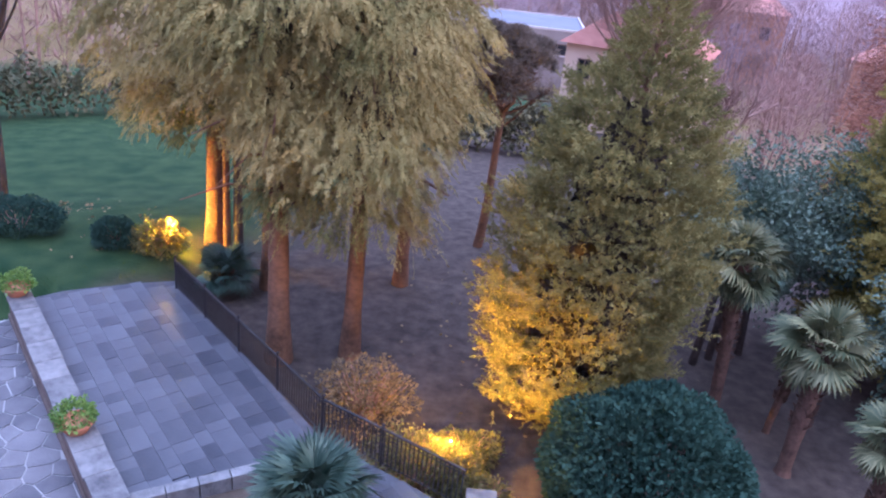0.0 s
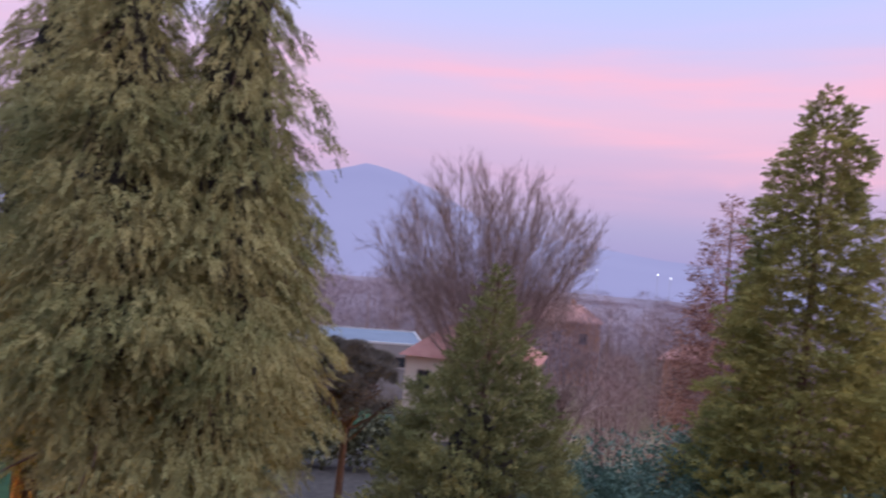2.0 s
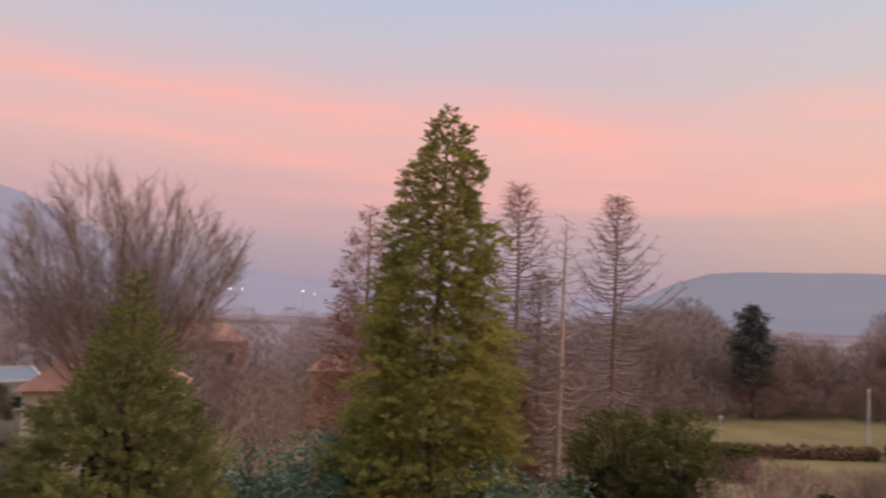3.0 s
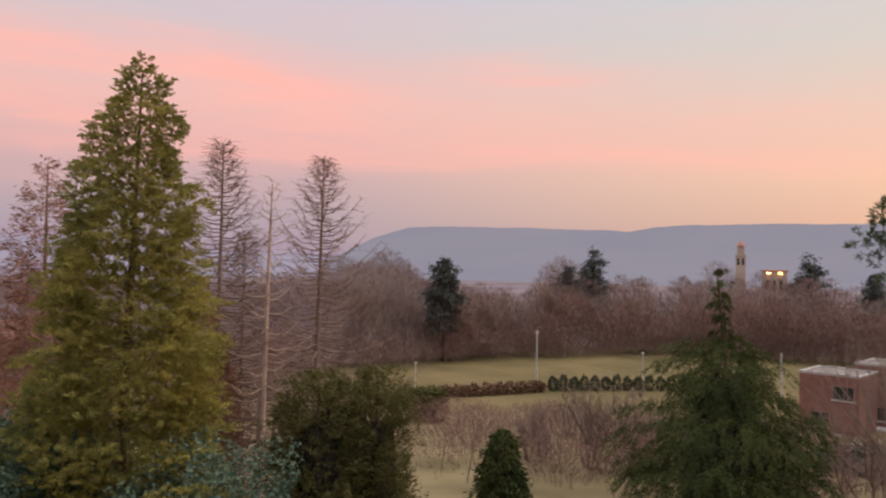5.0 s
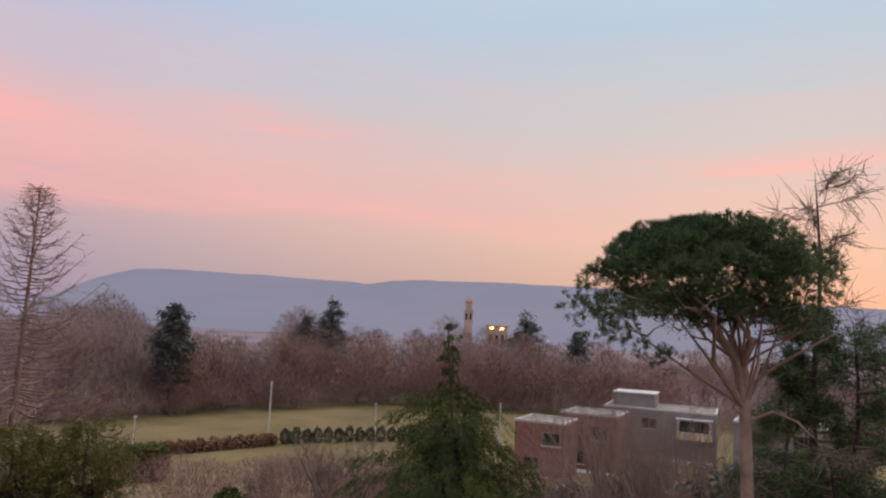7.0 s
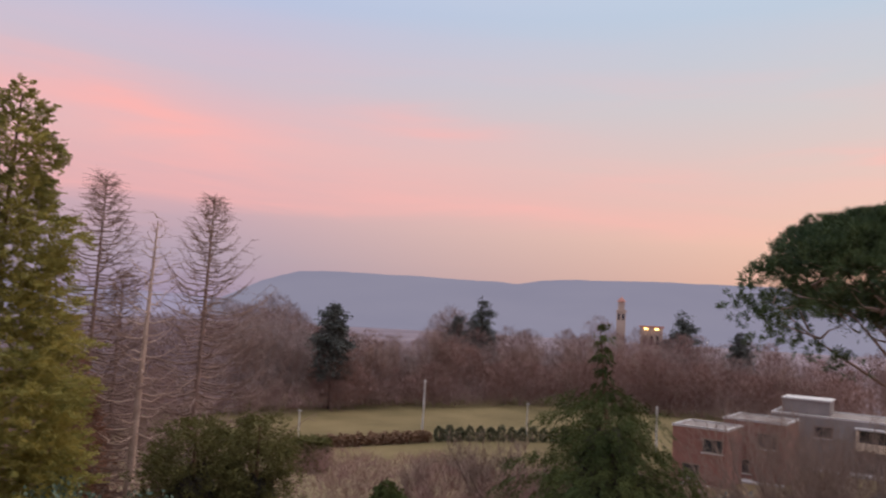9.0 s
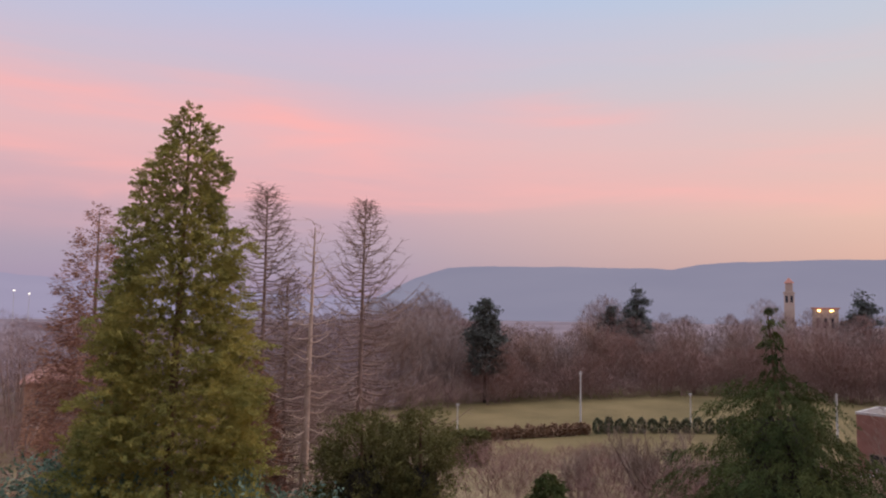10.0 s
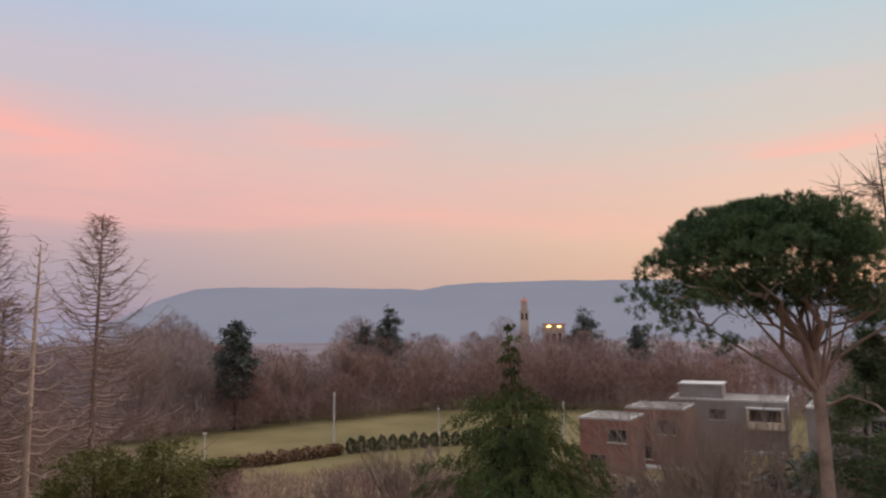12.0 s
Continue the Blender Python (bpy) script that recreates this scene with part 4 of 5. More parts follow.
bush((1.05, 14.0, -1.0), (0, 0, 0.45), (0.8, 0.5, 0.5), "low leafy shrub in the garden light's glow", 158, SHRUB, 2200, 0.10, 0.4, twigs=30, depth=0.7)
bush((0.2, 13.75, -1.0), (0, 0, 0.45), (0.6, 0.4, 0.5), "low shrub before the garden light", 159, SHRUB, 1700, 0.10, 0.4, twigs=26, depth=0.7)
bush((-9.1, 21.7, ground_z(-9.1, 21.7)), (0, 0, 0.55), (0.85, 0.6, 0.55), "small leafy shrub bright in lamplight", 55, SHRUB, 3000, 0.11, 0.35, twigs=30, depth=0.6)
bush((-10.6, 21.9, ground_z(-10.6, 21.9)), (0, 0, 0.45), (0.7, 0.6, 0.5), "small dark round shrub on the lawn", 56, CAMELLIA, 3500, 0.11, 0.15)
bush((-13.9, 22.3, ground_z(-13.9, 22.3)), (0, 0, 0.5), (1.3, 0.9, 0.6), "low dark green shrub on the lawn", 57, CAMELLIA, 5000, 0.12, 0.2)


def garden_light(at):
    lamp = thing("garden_light_fitting", (at[0], at[1], ground_z(at[0], at[1])), "small sodium garden light on a short post", "garden light", "garden lights")
    h = at[2] - ground_z(at[0], at[1])
    post = bmesh.new()
    bmesh.ops.create_cone(post, cap_ends=True, segments=10, radius1=0.03, radius2=0.025, depth=h - 0.18, matrix=pose(0, 0, (h - 0.18) / 2))
    part("post", post, IRON, lamp)
    base = bmesh.new()
    bmesh.ops.create_cone(base, cap_ends=True, segments=14, radius1=0.09, radius2=0.07, depth=0.05, matrix=pose(0, 0, 0.025))
    part("base", base, IRON, lamp)
    head = bmesh.new()
    bmesh.ops.create_uvsphere(head, u_segments=12, v_segments=8, radius=0.03, matrix=pose(0, 0, h - 0.16))
    part("bulb", head, BULB, lamp)


for spot in (LAMP_A, LAMP_B):
    garden_light(spot)

# ---- pines ----


def umbrella_pine(at, fork, crown_at, reach, thick, label, seed, boughs, tufts, foliage=PINE, bark=PINEBARK, trunk=0.26, dead=None, pad_count=44, fringe=()):
    tree = thing("umbrella_pine", at, label, "pine tree")
    r = np.random.default_rng(seed)
    t = Tubes(10)
    fk = np.array(fork)
    pts = [fk * f + np.array((0.05 * math.sin(f * 5), 0.05 * math.cos(f * 4) - 0.05, -0.15 * (1 - f))) for f in np.linspace(0, 1, 10)]
    t.add(pts, np.linspace(trunk * 1.15, trunk * 0.68, 10))
    part("trunk", t.mesh("trunk"), bark, tree, smooth=True)
    c = np.array(crown_at)
    limbs = Tubes(6)
    ends = []
    for i in range(boughs):
        a = i * 2.399 + r.uniform(-0.3, 0.3)
        rr = reach * math.sqrt((i + 0.5) / boughs) * 0.92
        end = c + np.array((math.cos(a) * rr, math.sin(a) * rr, thick * (0.25 - 0.75 * (rr / reach) ** 2.2)))
        start = pts[-1] if r.random() < 0.6 else pts[-2]
        m1 = start + (end - start) * 0.35 + np.array((0, 0, 0.02 * rr)) + r.normal(size=3) * 0.25
        m2 = start + (end - start) * 0.7 + np.array((0, 0, 0.08 * rr)) + r.normal(size=3) * 0.25
        stout = 1.45 if i % 4 == 1 else 0.8
        limbs.add([start, m1, m2, end], [trunk * 0.38 * stout, trunk * 0.25 * stout, trunk * 0.13 * stout, 0.02])
        for k in range(7):
            f = r.uniform(0.35, 1.0)
            b = m1 + (end - m1) * f
            e = b + np.array((r.normal() * 0.55, r.normal() * 0.55, r.uniform(0.1, 0.55)))
            limbs.add([b, (b + e) / 2 + r.normal(size=3) * 0.06, e], [0.035, 0.022, 0.01])
            ends.append(e)
    if dead:
        for p in dead:
            limbs.add([np.array(q) for q in p], np.linspace(0.06, 0.012, len(p)))
    tagged(part("branchwork", limbs.mesh("branchwork"), bark, tree, smooth=True), kind="stuff")
    # rounded pads of upright needle tufts, packed over a dome, with a sparse hanging fringe
    pads = []
    for i in range(pad_count):
        a = i * 2.39996 + r.uniform(-0.25, 0.25)
        f = math.sqrt((i + 0.5) / pad_count)
        high = thick * (0.68 * math.sqrt(max(0.0, 1.04 - f * f)) - 0.27) + r.normal() * 0.12
        pads.append((c + np.array((math.cos(a) * reach * f * 0.9, math.sin(a) * reach * f * 0.9, high)), reach * r.uniform(0.21, 0.3), 1.0))
    for i in range(pad_count // 2):
        a, f = i * 2.39996 + 1.0, 0.86 * math.sqrt((i + 0.5) / (pad_count // 2))
        pads.append((c + np.array((math.cos(a) * reach * f, math.sin(a) * reach * f, -thick * 0.33 + r.normal() * 0.18)), reach * r.uniform(0.18, 0.26), 0.42))
    for side, out, low in fringe:
        pads.append((c + np.array((side * 0.7 + r.normal() * 0.5, out, low)), reach * r.uniform(0.12, 0.2), 0.16))
    roots, ways = [], []
    for at_pad, big, full in pads:
        n = int(tufts * full / pad_count)
        d0 = unit(r.normal(size=(n, 3)) + np.array([0, 0, 0.45 if full > 0.5 else 0.1]))
        d0 = d0[d0[:, 2] > -0.45]
        shell = at_pad + d0 * np.array([big, big, big * 0.78]) * (1 - 0.4 * r.random((len(d0), 1)) ** 2)
        spread = np.repeat(d0[:, None], 18, 1) * 0.8 + r.normal(size=(len(d0), 18, 3)) * 0.55 + np.array([0, 0, 0.3])
        roots.append((np.repeat(shell[:, None], 18, 1) + r.normal(size=spread.shape) * 0.03).reshape(-1, 3))
        ways.append(unit(spread).reshape(-1, 3))
    tips = np.repeat(np.array(ends)[:, None], 34, 1)
    tips = tips + r.normal(size=tips.shape) * 0.15
    roots.append(tips.reshape(-1, 3))
    ways.append(unit(r.normal(size=tips.shape) + np.array([0, 0, 0.5])).reshape(-1, 3))
    v, q = kites(np.concatenate(roots), np.concatenate(ways), 0.19, 0.012, 0.0)
    part("crown", quad_mesh("crown", v, q), foliage, tree)
    return tree


px, py, pz = on_ground(100.9, 24)
umbrella_pine((px, py, pz), (0.1, 0.45, 10.7), (0.15, 1.45, 13.2), 3.4, 2.7, "tall umbrella pine with bare pinkish trunk and dark flat crown", 61, 22, 6200, trunk=0.22,
              fringe=[(0, 3.6, -1.2), (1, 3.2, -1.5), (-1, 3.9, -0.9), (0, 2.6, -1.8), (1, 2.1, -2.2), (-1, 1.6, -2.3), (0, 3.0, -2.0), (2, 2.4, -1.5), (-2, 2.8, -1.3), (1, -2.6, -1.4), (-1, -3.1, -1.1), (0, -3.5, -1.6), (0, 1.0, -2.6)],
              dead=[[(0.08, 0.35, 9.0), (-0.3, -0.4, 9.45), (-0.5, -1.0, 9.25), (-0.55, -1.4, 8.85)], [(0.1, 0.4, 10.0), (-0.4, -0.8, 11.0), (-0.6, -1.7, 11.6), (-0.6, -2.2, 11.9)]])
qx, qy, qz = on_ground(2.8, 27.2)
umbrella_pine((qx, qy, qz), (0.35, 0.0, 5.4), (0.3, 0.2, 7.0), 1.75, 2.6, "slim leaning pine with a small greyish crown", 62, 16, 2200, GREYCROWN, BARK, trunk=0.17, pad_count=26)

# ---- bare and dead trees ----


def dead_larch(at, height, label, seed, bark=GREYBARK, thick=0.17, reach=3.9, n=230, low=0.12, lean=(0, 0), twiggy=18):
    tree = thing("bare_larch", at, label, "tree", "bare larches")
    t = Tubes(8)
    k = 12
    t.add([np.array((lean[0] * i / k, lean[1] * i / k, -0.15 + height * i / k)) for i in range(k + 1)], [thick * (1 - 0.93 * i / k) + 0.01 for i in range(k + 1)])
    part("trunk", t.mesh("trunk"), bark, tree, smooth=True)
    b = Tubes(4)
    r = np.random.default_rng(seed)
    for i in range(n):
        f = low + (1 - low) * (i + r.random()) / n
        a = i * 2.39996 + r.normal() * 0.5
        o = np.array((math.cos(a), math.sin(a), 0))
        long = reach * min(1.0, (1.02 - f) * 1.5) ** 0.85 * r.uniform(0.5, 1.1) + 0.1
        s = np.array((lean[0] * f, lean[1] * f, height * f))
        # lower boughs dip and turn up at the tip, those near the top rise steeply
        dip, lift = -0.16 + 0.1 * f, 0.05 + 1.15 * max(0.0, f - 0.45) ** 1.2
        g = np.linspace(0, 1, 6)
        line = s + o * (long * g)[:, None] + np.outer(long * (dip * np.sin(g * 2.4) + (0.22 + lift) * g ** 2.2), [0, 0, 1.0]) + r.normal(size=(6, 3)) * 0.03
        line[0] = s
        b.add(line, np.linspace(0.04 * (1.15 - 0.6 * f), 0.009, 6))
        for _ in range(twiggy):
            h = r.uniform(0.25, 1.0) * 4.99
            j = int(h)
            m = line[j] + (line[j + 1] - line[j]) * (h - j)
            e = m + o * r.uniform(0.0, 0.35) + np.array((r.normal() * 0.2, r.normal() * 0.2, r.uniform(-0.16, 0.22)))
            b.add([m, e], [0.009, 0.004])
    tagged(part("branchwork", b.mesh("branchwork"), bark, tree), kind="stuff")


dead_larch((*bearing(41.9, 31), -1.3), 16.3, "bare larch with fine drooping branches", 71, thick=0.18, lean=(0.1, 0))
dead_larch((*bearing(43.7, 33), -1.3), 12.8, "thinner bare larch close behind others", 72, thick=0.14, n=190, reach=3.3)
dead_larch((*bearing(45.0, 30), -1.3), 14.9, "dead larch with pale broken trunk", 73, PALEBARK, 0.23, 2.5, 70, 0.2, (0.35, -0.1), 4)
dead_larch((*bearing(49.0, 33), -1.4), 16.2, "bare larch with long level branches", 74, thick=0.2, reach=4.9, n=240, lean=(0.1, -0.2))


def bare_tree(at, height, radius, label, seed, level=5, stems=1, spread=0.42, rise=0.3, bark=GREYBARK, lean=0.2, first=0.34, kids=(3, 5), shrink=0.7, name="bare_tree"):
    tree = thing(name, at, label, "tree")
    r = np.random.default_rng(seed)
    fine, bough = Tubes(3), Tubes(6)
    for k in range(stems):
        a = k * 2.4 + r.random()
        d = unit(np.array((math.cos(a) * lean, math.sin(a) * lean, 1.0)))
        main = Tubes(8)
        grow([fine] * (level - 1) + [bough, main], r, (0.12 * k * math.cos(a), 0.12 * k * math.sin(a), -0.2), d, height * first, radius, level, spread, rise, kids, 0.1, shrink)
        part("trunk" if stems == 1 else "stem", main.mesh("stem"), bark, tree, smooth=True)
    part("bough", bough.mesh("bough"), bark, tree)
    tagged(part("twig_crown", fine.mesh("twig_crown"), bark, tree), kind="stuff")
    return tree


def fan_tree(at, height, reach, label, seed, limbs=46, thick=0.32, bark=TWIG):
    """A wide bare crown: a short trunk, long limbs curving upward, and fine twigs that end on a rounded outline."""
    tree = thing("bare_tree", at, label, "tree")
    r = np.random.default_rng(seed)
    trunk = Tubes(10)
    fork = height * 0.2
    trunk.add([np.array((0, 0, -0.3)), np.array((0.1, 0, fork * 0.5)), np.array((0, 0, fork * 1.1))], [thick * 1.25, thick, thick * 0.8])
    part("trunk", trunk.mesh("trunk"), bark, tree, smooth=True)
    fine = Tubes(3)
    for i in range(limbs):
        a = i * 2.399 + r.uniform(-0.2, 0.2)
        f = math.sqrt((i + 0.5) / limbs)
        o = np.array((math.cos(a), math.sin(a), 0))
        end = o * reach * f + np.array((0, 0, fork + (height - fork) * (1 - 0.36 * f ** 2.2) * r.uniform(0.9, 1.0)))
        s = np.array((0, 0, fork * r.uniform(0.7, 1.1)))
        m1 = s + (end - s) * 0.33 + o * reach * f * 0.12 + r.normal(size=3) * 0.25
        m2 = s + (end - s) * 0.66 + o * reach * f * 0.10 + r.normal(size=3) * 0.25
        limb = Tubes(5)
        limb.add([s, m1, m2, end], [thick * 0.34, thick * 0.2, thick * 0.11, 0.015])
        part("limb", limb.mesh("limb"), bark, tree, smooth=True)
        line = np.array([s, m1, m2, end])
        for k in range(40):
            g = 0.2 + 0.78 * r.random() ** 0.75
            b = np.array([np.interp(g * 3, range(4), line[:, q]) for q in range(3)])
            way = unit(unit(end - s) * 0.75 + r.normal(size=3) * 0.5 + o * 0.25 + np.array([0, 0, 0.3]))
            long = height * 0.2 * (1.15 - g * 0.75) * r.uniform(0.6, 1.2)
            tip = b + way * long + np.array([0, 0, 0.08 * long])
            mid = b + way * long * 0.5 + r.normal(size=3) * 0.1
            fine.add([b, mid, tip], [0.021, 0.015, 0.006])
            for _ in range(13):
                q = r.uniform(0.25, 1.0)
                p = b + (tip - b) * q
                w = unit(way + r.normal(size=3) * 0.5 + np.array([0, 0, 0.25]))
                fine.add([p, p + w * long * 0.42 * r.uniform(0.5, 1.2)], [0.008, 0.004])
    tagged(part("twig_crown", fine.mesh("twig_crown"), bark, tree), kind="stuff")


fan_tree((*bearing(13.2, 58), ground_z(*bearing(13.2, 58))), 21.8, 9.4, "large bare tree with a wide fan of fine branches", 81)
bare_tree((*bearing(19.6, 47), ground_z(*bearing(19.6, 47))), 11, 0.4, "bare tree with a stout grey trunk", 82, 4, 1, 0.5, 0.2, TWIG, 0.05)
bare_tree((-15.8, 24.4, ground_z(-15.8, 24.4)), 15, 0.22, "leaning bare tree on the lawn", 83, 4, 1, 0.4, 0.25, DARKBARK, 0.1, 0.5)
bare_tree((*bearing(93.2, 36), ground_z(*bearing(93.2, 36))), 10.8, 0.08, "bare many-stemmed shrub with upright branches", 84, 4, 6, 0.38, 0.35, SHRUBTWIG, 0.5, 0.42, (3, 4), name="bare_shrub")
bare_tree((*bearing(97.5, 33), ground_z(*bearing(97.5, 33))), 9.6, 0.07, "bare shrub near the pine", 85, 4, 5, 0.4, 0.3, SHRUBTWIG, 0.5, 0.42, (3, 4), name="bare_shrub")
bare_tree((*bearing(95.3, 48), ground_z(*bearing(95.3, 48))), 9.5, 0.08, "tall bare shrub before the pale house", 89, 4, 6, 0.4, 0.3, SHRUBTWIG, 0.5, 0.42, (3, 4), name="bare_shrub")
bare_tree((*bearing(91.0, 55), ground_z(*bearing(91.0, 55))), 10.0, 0.08, "bare shrub before the twin brick house", 90, 4, 6, 0.45, 0.25, SHRUBTWIG, 0.55, 0.42, (3, 4), name="bare_shrub")
bare_tree((*bearing(88.5, 40), ground_z(*bearing(88.5, 40))), 7.4, 0.07, "bare shrub before the brick houses", 86, 4, 5, 0.45, 0.25, SHRUBTWIG, 0.6, 0.42, (3, 4), name="bare_shrub")
low_shrub = bare_tree((*bearing(70.0, 48), ground_z(*bearing(70.0, 48))), 6.6, 0.1, "reddish bare shrub at the meadow's edge", 87, 4, 5, 0.5, 0.15, SHRUBTWIG, 0.7, 0.42, (3, 4), name="bare_shrub")
bare_tree((*bearing(73.2, 52), ground_z(*bearing(73.2, 52))), 6.0, 0.1, "reddish bare shrub beside another", 88, 4, 5, 0.5, 0.15, SHRUBTWIG, 0.7, 0.42, (3, 4), name="bare_shrub")
scrub_rng = random.Random(8)
for i in range(10):
    x, y = bearing(scrub_rng.uniform(65, 81), scrub_rng.uniform(44, 66))
    copy_thing(low_shrub, pose(x, y, ground_z(x, y), 0, 0, scrub_rng.uniform(0, 360)) @ Matrix.Scale(scrub_rng.uniform(0.4, 0.68), 4))

for az, r, s in ((92.2, 54, 0.8), (94.0, 56, 0.95), (96.0, 52, 0.85), (97.6, 46, 0.8), (99.2, 50, 0.9), (89.8, 47, 0.7)):
    x, y = bearing(az, r)
    copy_thing(low_shrub, pose(x, y, ground_z(x, y), 0, 0, az * 40) @ Matrix.Scale(s, 4))

# dry russet conifer behind the redwood
conifer("russet_conifer", (*bearing(30.6, 33), -1.4), 15.6, 2.0, lambda h: 2.6 * (1 - h) ** 0.7 + 0.05, "sparse conifer with dry russet foliage", 75, RUSSET, GREYBARK,
        sprays=1200, blades=18, spray=1.1, blade=0.3, width=0.022, out=1.0, down=-0.15, spread=0.35, uneven=0.4, inner=0.25)
conifer("russet_conifer", (*bearing(41.2, 30), -1.3), 9.5, 1.0, lambda h: 1.3 * (1 - h) ** 0.5 + 0.05, "dry russet shrub-like conifer beside the redwood", 76, RUSSET, GREYBARK,
        sprays=900, blades=18, spray=0.9, blade=0.28, width=0.022, out=0.8, down=-0.4, spread=0.4, uneven=0.4, inner=0.25)


def sparse_conifer(at, height, label, seed, reach, dense=80, leafy_to=0.72):
    tree = thing("sparse_conifer", at, label, "conifer")
    t = Tubes(8)
    t.add([np.array((0.1 * math.sin(i), 0.1 * math.cos(i), -0.15 + height * i / 12)) for i in range(13)], [0.2 * (1 - i / 12) ** 0.85 + 0.008 for i in range(13)])
    part("trunk", t.mesh("trunk"), DARKBARK, tree, smooth=True)
    r = np.random.default_rng(seed)
    b = Tubes(4)
    p, d = [], []
    for i in range(58):
        f = 0.14 + 0.84 * (i + r.random()) / 58
        a = r.random() * 6.28
        o = np.array((math.cos(a), math.sin(a), 0))
        long = reach * (1.02 - f) ** (0.45 if f < leafy_to else 0.25) * r.uniform(0.5, 1.1)
        s = np.array((0, 0, height * f))
        up = 0.5 * f - 0.12
        pts = [s, s + o * long * 0.5 + [0, 0, long * up * 0.3], s + o * long + [0, 0, long * up]]
        b.add(pts, [0.05, 0.03, 0.01] if f < leafy_to else [0.02, 0.014, 0.005])
        leafy = 1.0 if f < leafy_to else 0.02
        for _ in range(int(dense * leafy) + 1):
            g = r.uniform(0.3, 1.03)
            m = s + o * long * g + [0, 0, long * up * g * g] + r.normal(size=3) * 0.16
            for _ in range(9):
                p.append(m + r.normal(size=3) * 0.08)
                d.append(o * 0.5 + r.normal(size=3) * 0.7)
        for _ in range(34 if f > leafy_to else 9):
            g = r.uniform(0.4, 1.0)
            m = s + o * long * g + [0, 0, long * up * g * g]
            e = m + o * r.uniform(0, 0.4) + r.normal(size=3) * (0.45 if f > leafy_to else 0.3)
            b.add([m, (m + e) / 2 + r.normal(size=3) * 0.05, e], [0.01, 0.008, 0.004])
    tagged(part("branchwork", b.mesh("branchwork"), SHRUBTWIG, tree), kind="stuff")
    v, q = kites(np.array(p), unit(np.array(d)), 0.22, 0.016)
    part("crown", quad_mesh("crown", v, q), PINE, tree)


sparse_conifer((*bearing(104.7, 28), -1.2), 17.6, "tall thin conifer with sparse crooked branches", 91, 2.7)
sparse_conifer((*bearing(107.0, 27), -1.2), 12.6, "shorter dark conifer beside the tall thin one", 92, 3.4, 34, 0.94)
sparse_conifer((*bearing(102.9, 36), -1.6), 11.0, "low dark conifer behind the pine", 93, 3.6, 34, 0.94)
sparse_conifer((*bearing(105.6, 25), -1.2), 8.6, "dense low dark conifer near the pine", 94, 2.6, 34, 0.94)

# ---- hedges, posts and fields ----


def hedge(name, start, end, height, depth, foliage, label, n, seed, lumpy=0.3):
    h = thing(name, (*start, ground_z(*start)), label, "hedge")
    r = np.random.default_rng(seed)
    a, b = np.array(start), np.array(end)
    f = r.random(n)
    xy = a + (b - a) * f[:, None] - a
    top = height * (1 + lumpy * np.sin(f * 37 + seed) * np.cos(f * 91))
    z = r.random(n) ** 0.6 * top
    side = unit(np.array([-(b - a)[1], (b - a)[0]])) * depth / 2
    xy = xy + side * r.uniform(-1, 1, n)[:, None]
    gz = np.array([ground_z(*(a + q)) for q in xy]) - ground_z(*start)
    p = np.column_stack([xy, z + gz])
    v, q = kites(p, unit(r.normal(size=(n, 3)) + [0, 0, 0.4]), 0.035 * math.hypot(*start) ** 0.5 + 0.1, 0.1)
    part("foliage", quad_mesh("foliage", v, q), foliage, h)


hedge("beech_hedge", bearing(58.2, 91), bearing(66.5, 99), 1.2, 1.4, BEECH, "low russet hedge across the meadow", 5000, 1)
hedge("clipped_hedge", bearing(56.4, 71), bearing(58.9, 72), 2.9, 2.8, YEW, "dense rounded block of clipped hedge", 7000, 2, 0.12)
hedge("boundary_hedge", bearing(-60, 50), bearing(-20, 52), 3.0, 2.0, HEDGE, "dark hedge at the end of the lawn", 9000, 3)
hedge("boundary_hedge", bearing(-12, 46), bearing(8.5, 44), 3.0, 2.0, HEDGE, "dark hedge behind the cypresses", 7000, 4)
for i in range(13):
    az = 67.2 + i * 0.78
    x, y = bearing(az, 100 + 0.5 * i)
    bush((x, y, ground_z(x, y)), (0, 0, 0.85), (0.55, 0.55, 1.0 + 0.15 * math.sin(i * 2.3)), "small clipped evergreen in a meadow row", 100 + i, HEDGE, 500, 0.3, 0.15, name="clipped_shrub")


def lamp_post(at, height, label):
    post = thing("lamp_post", at, label, "lamp post", "meadow lamp posts")
    t = Tubes(8)
    t.add([np.array((0, 0, -0.2)), np.array((0, 0, height / 2)), np.array((0, 0, height))], [0.09, 0.075, 0.06])
    part("pole", t.mesh("pole"), POLE, post, smooth=True)
    part("lamp_head", box((0.42, 0.34, 0.16), (0, 0, height + 0.08), 0.03), PALEROOF, post)


def utility_pole(at, height, label, thick=0.14):
    post = thing("utility_pole", at, label, "utility pole")
    t = Tubes(8)
    t.add([np.array((0, 0, -0.2)), np.array((0, 0, height / 2)), np.array((0, 0, height))], [thick, thick * 0.9, thick * 0.75])
    part("pole", t.mesh("pole"), POLE, post, smooth=True)
    part("crossbar", box((0.9, 0.1, 0.1), (0, 0, height - 0.3), 0.01), POLE, post)


lamp_post(on_ground(56.75, 94.5), 3.8, "pale lamp post at the meadow's edge")
lamp_post(on_ground(73.75, 109), 4.4, "pale lamp post beside the clipped row")
utility_pole(on_ground(65.95, 108), 7.2, "tall pale utility pole in the meadow")
utility_pole(on_ground(83.1, 100), 6.5, "pale utility pole beside the brick houses")


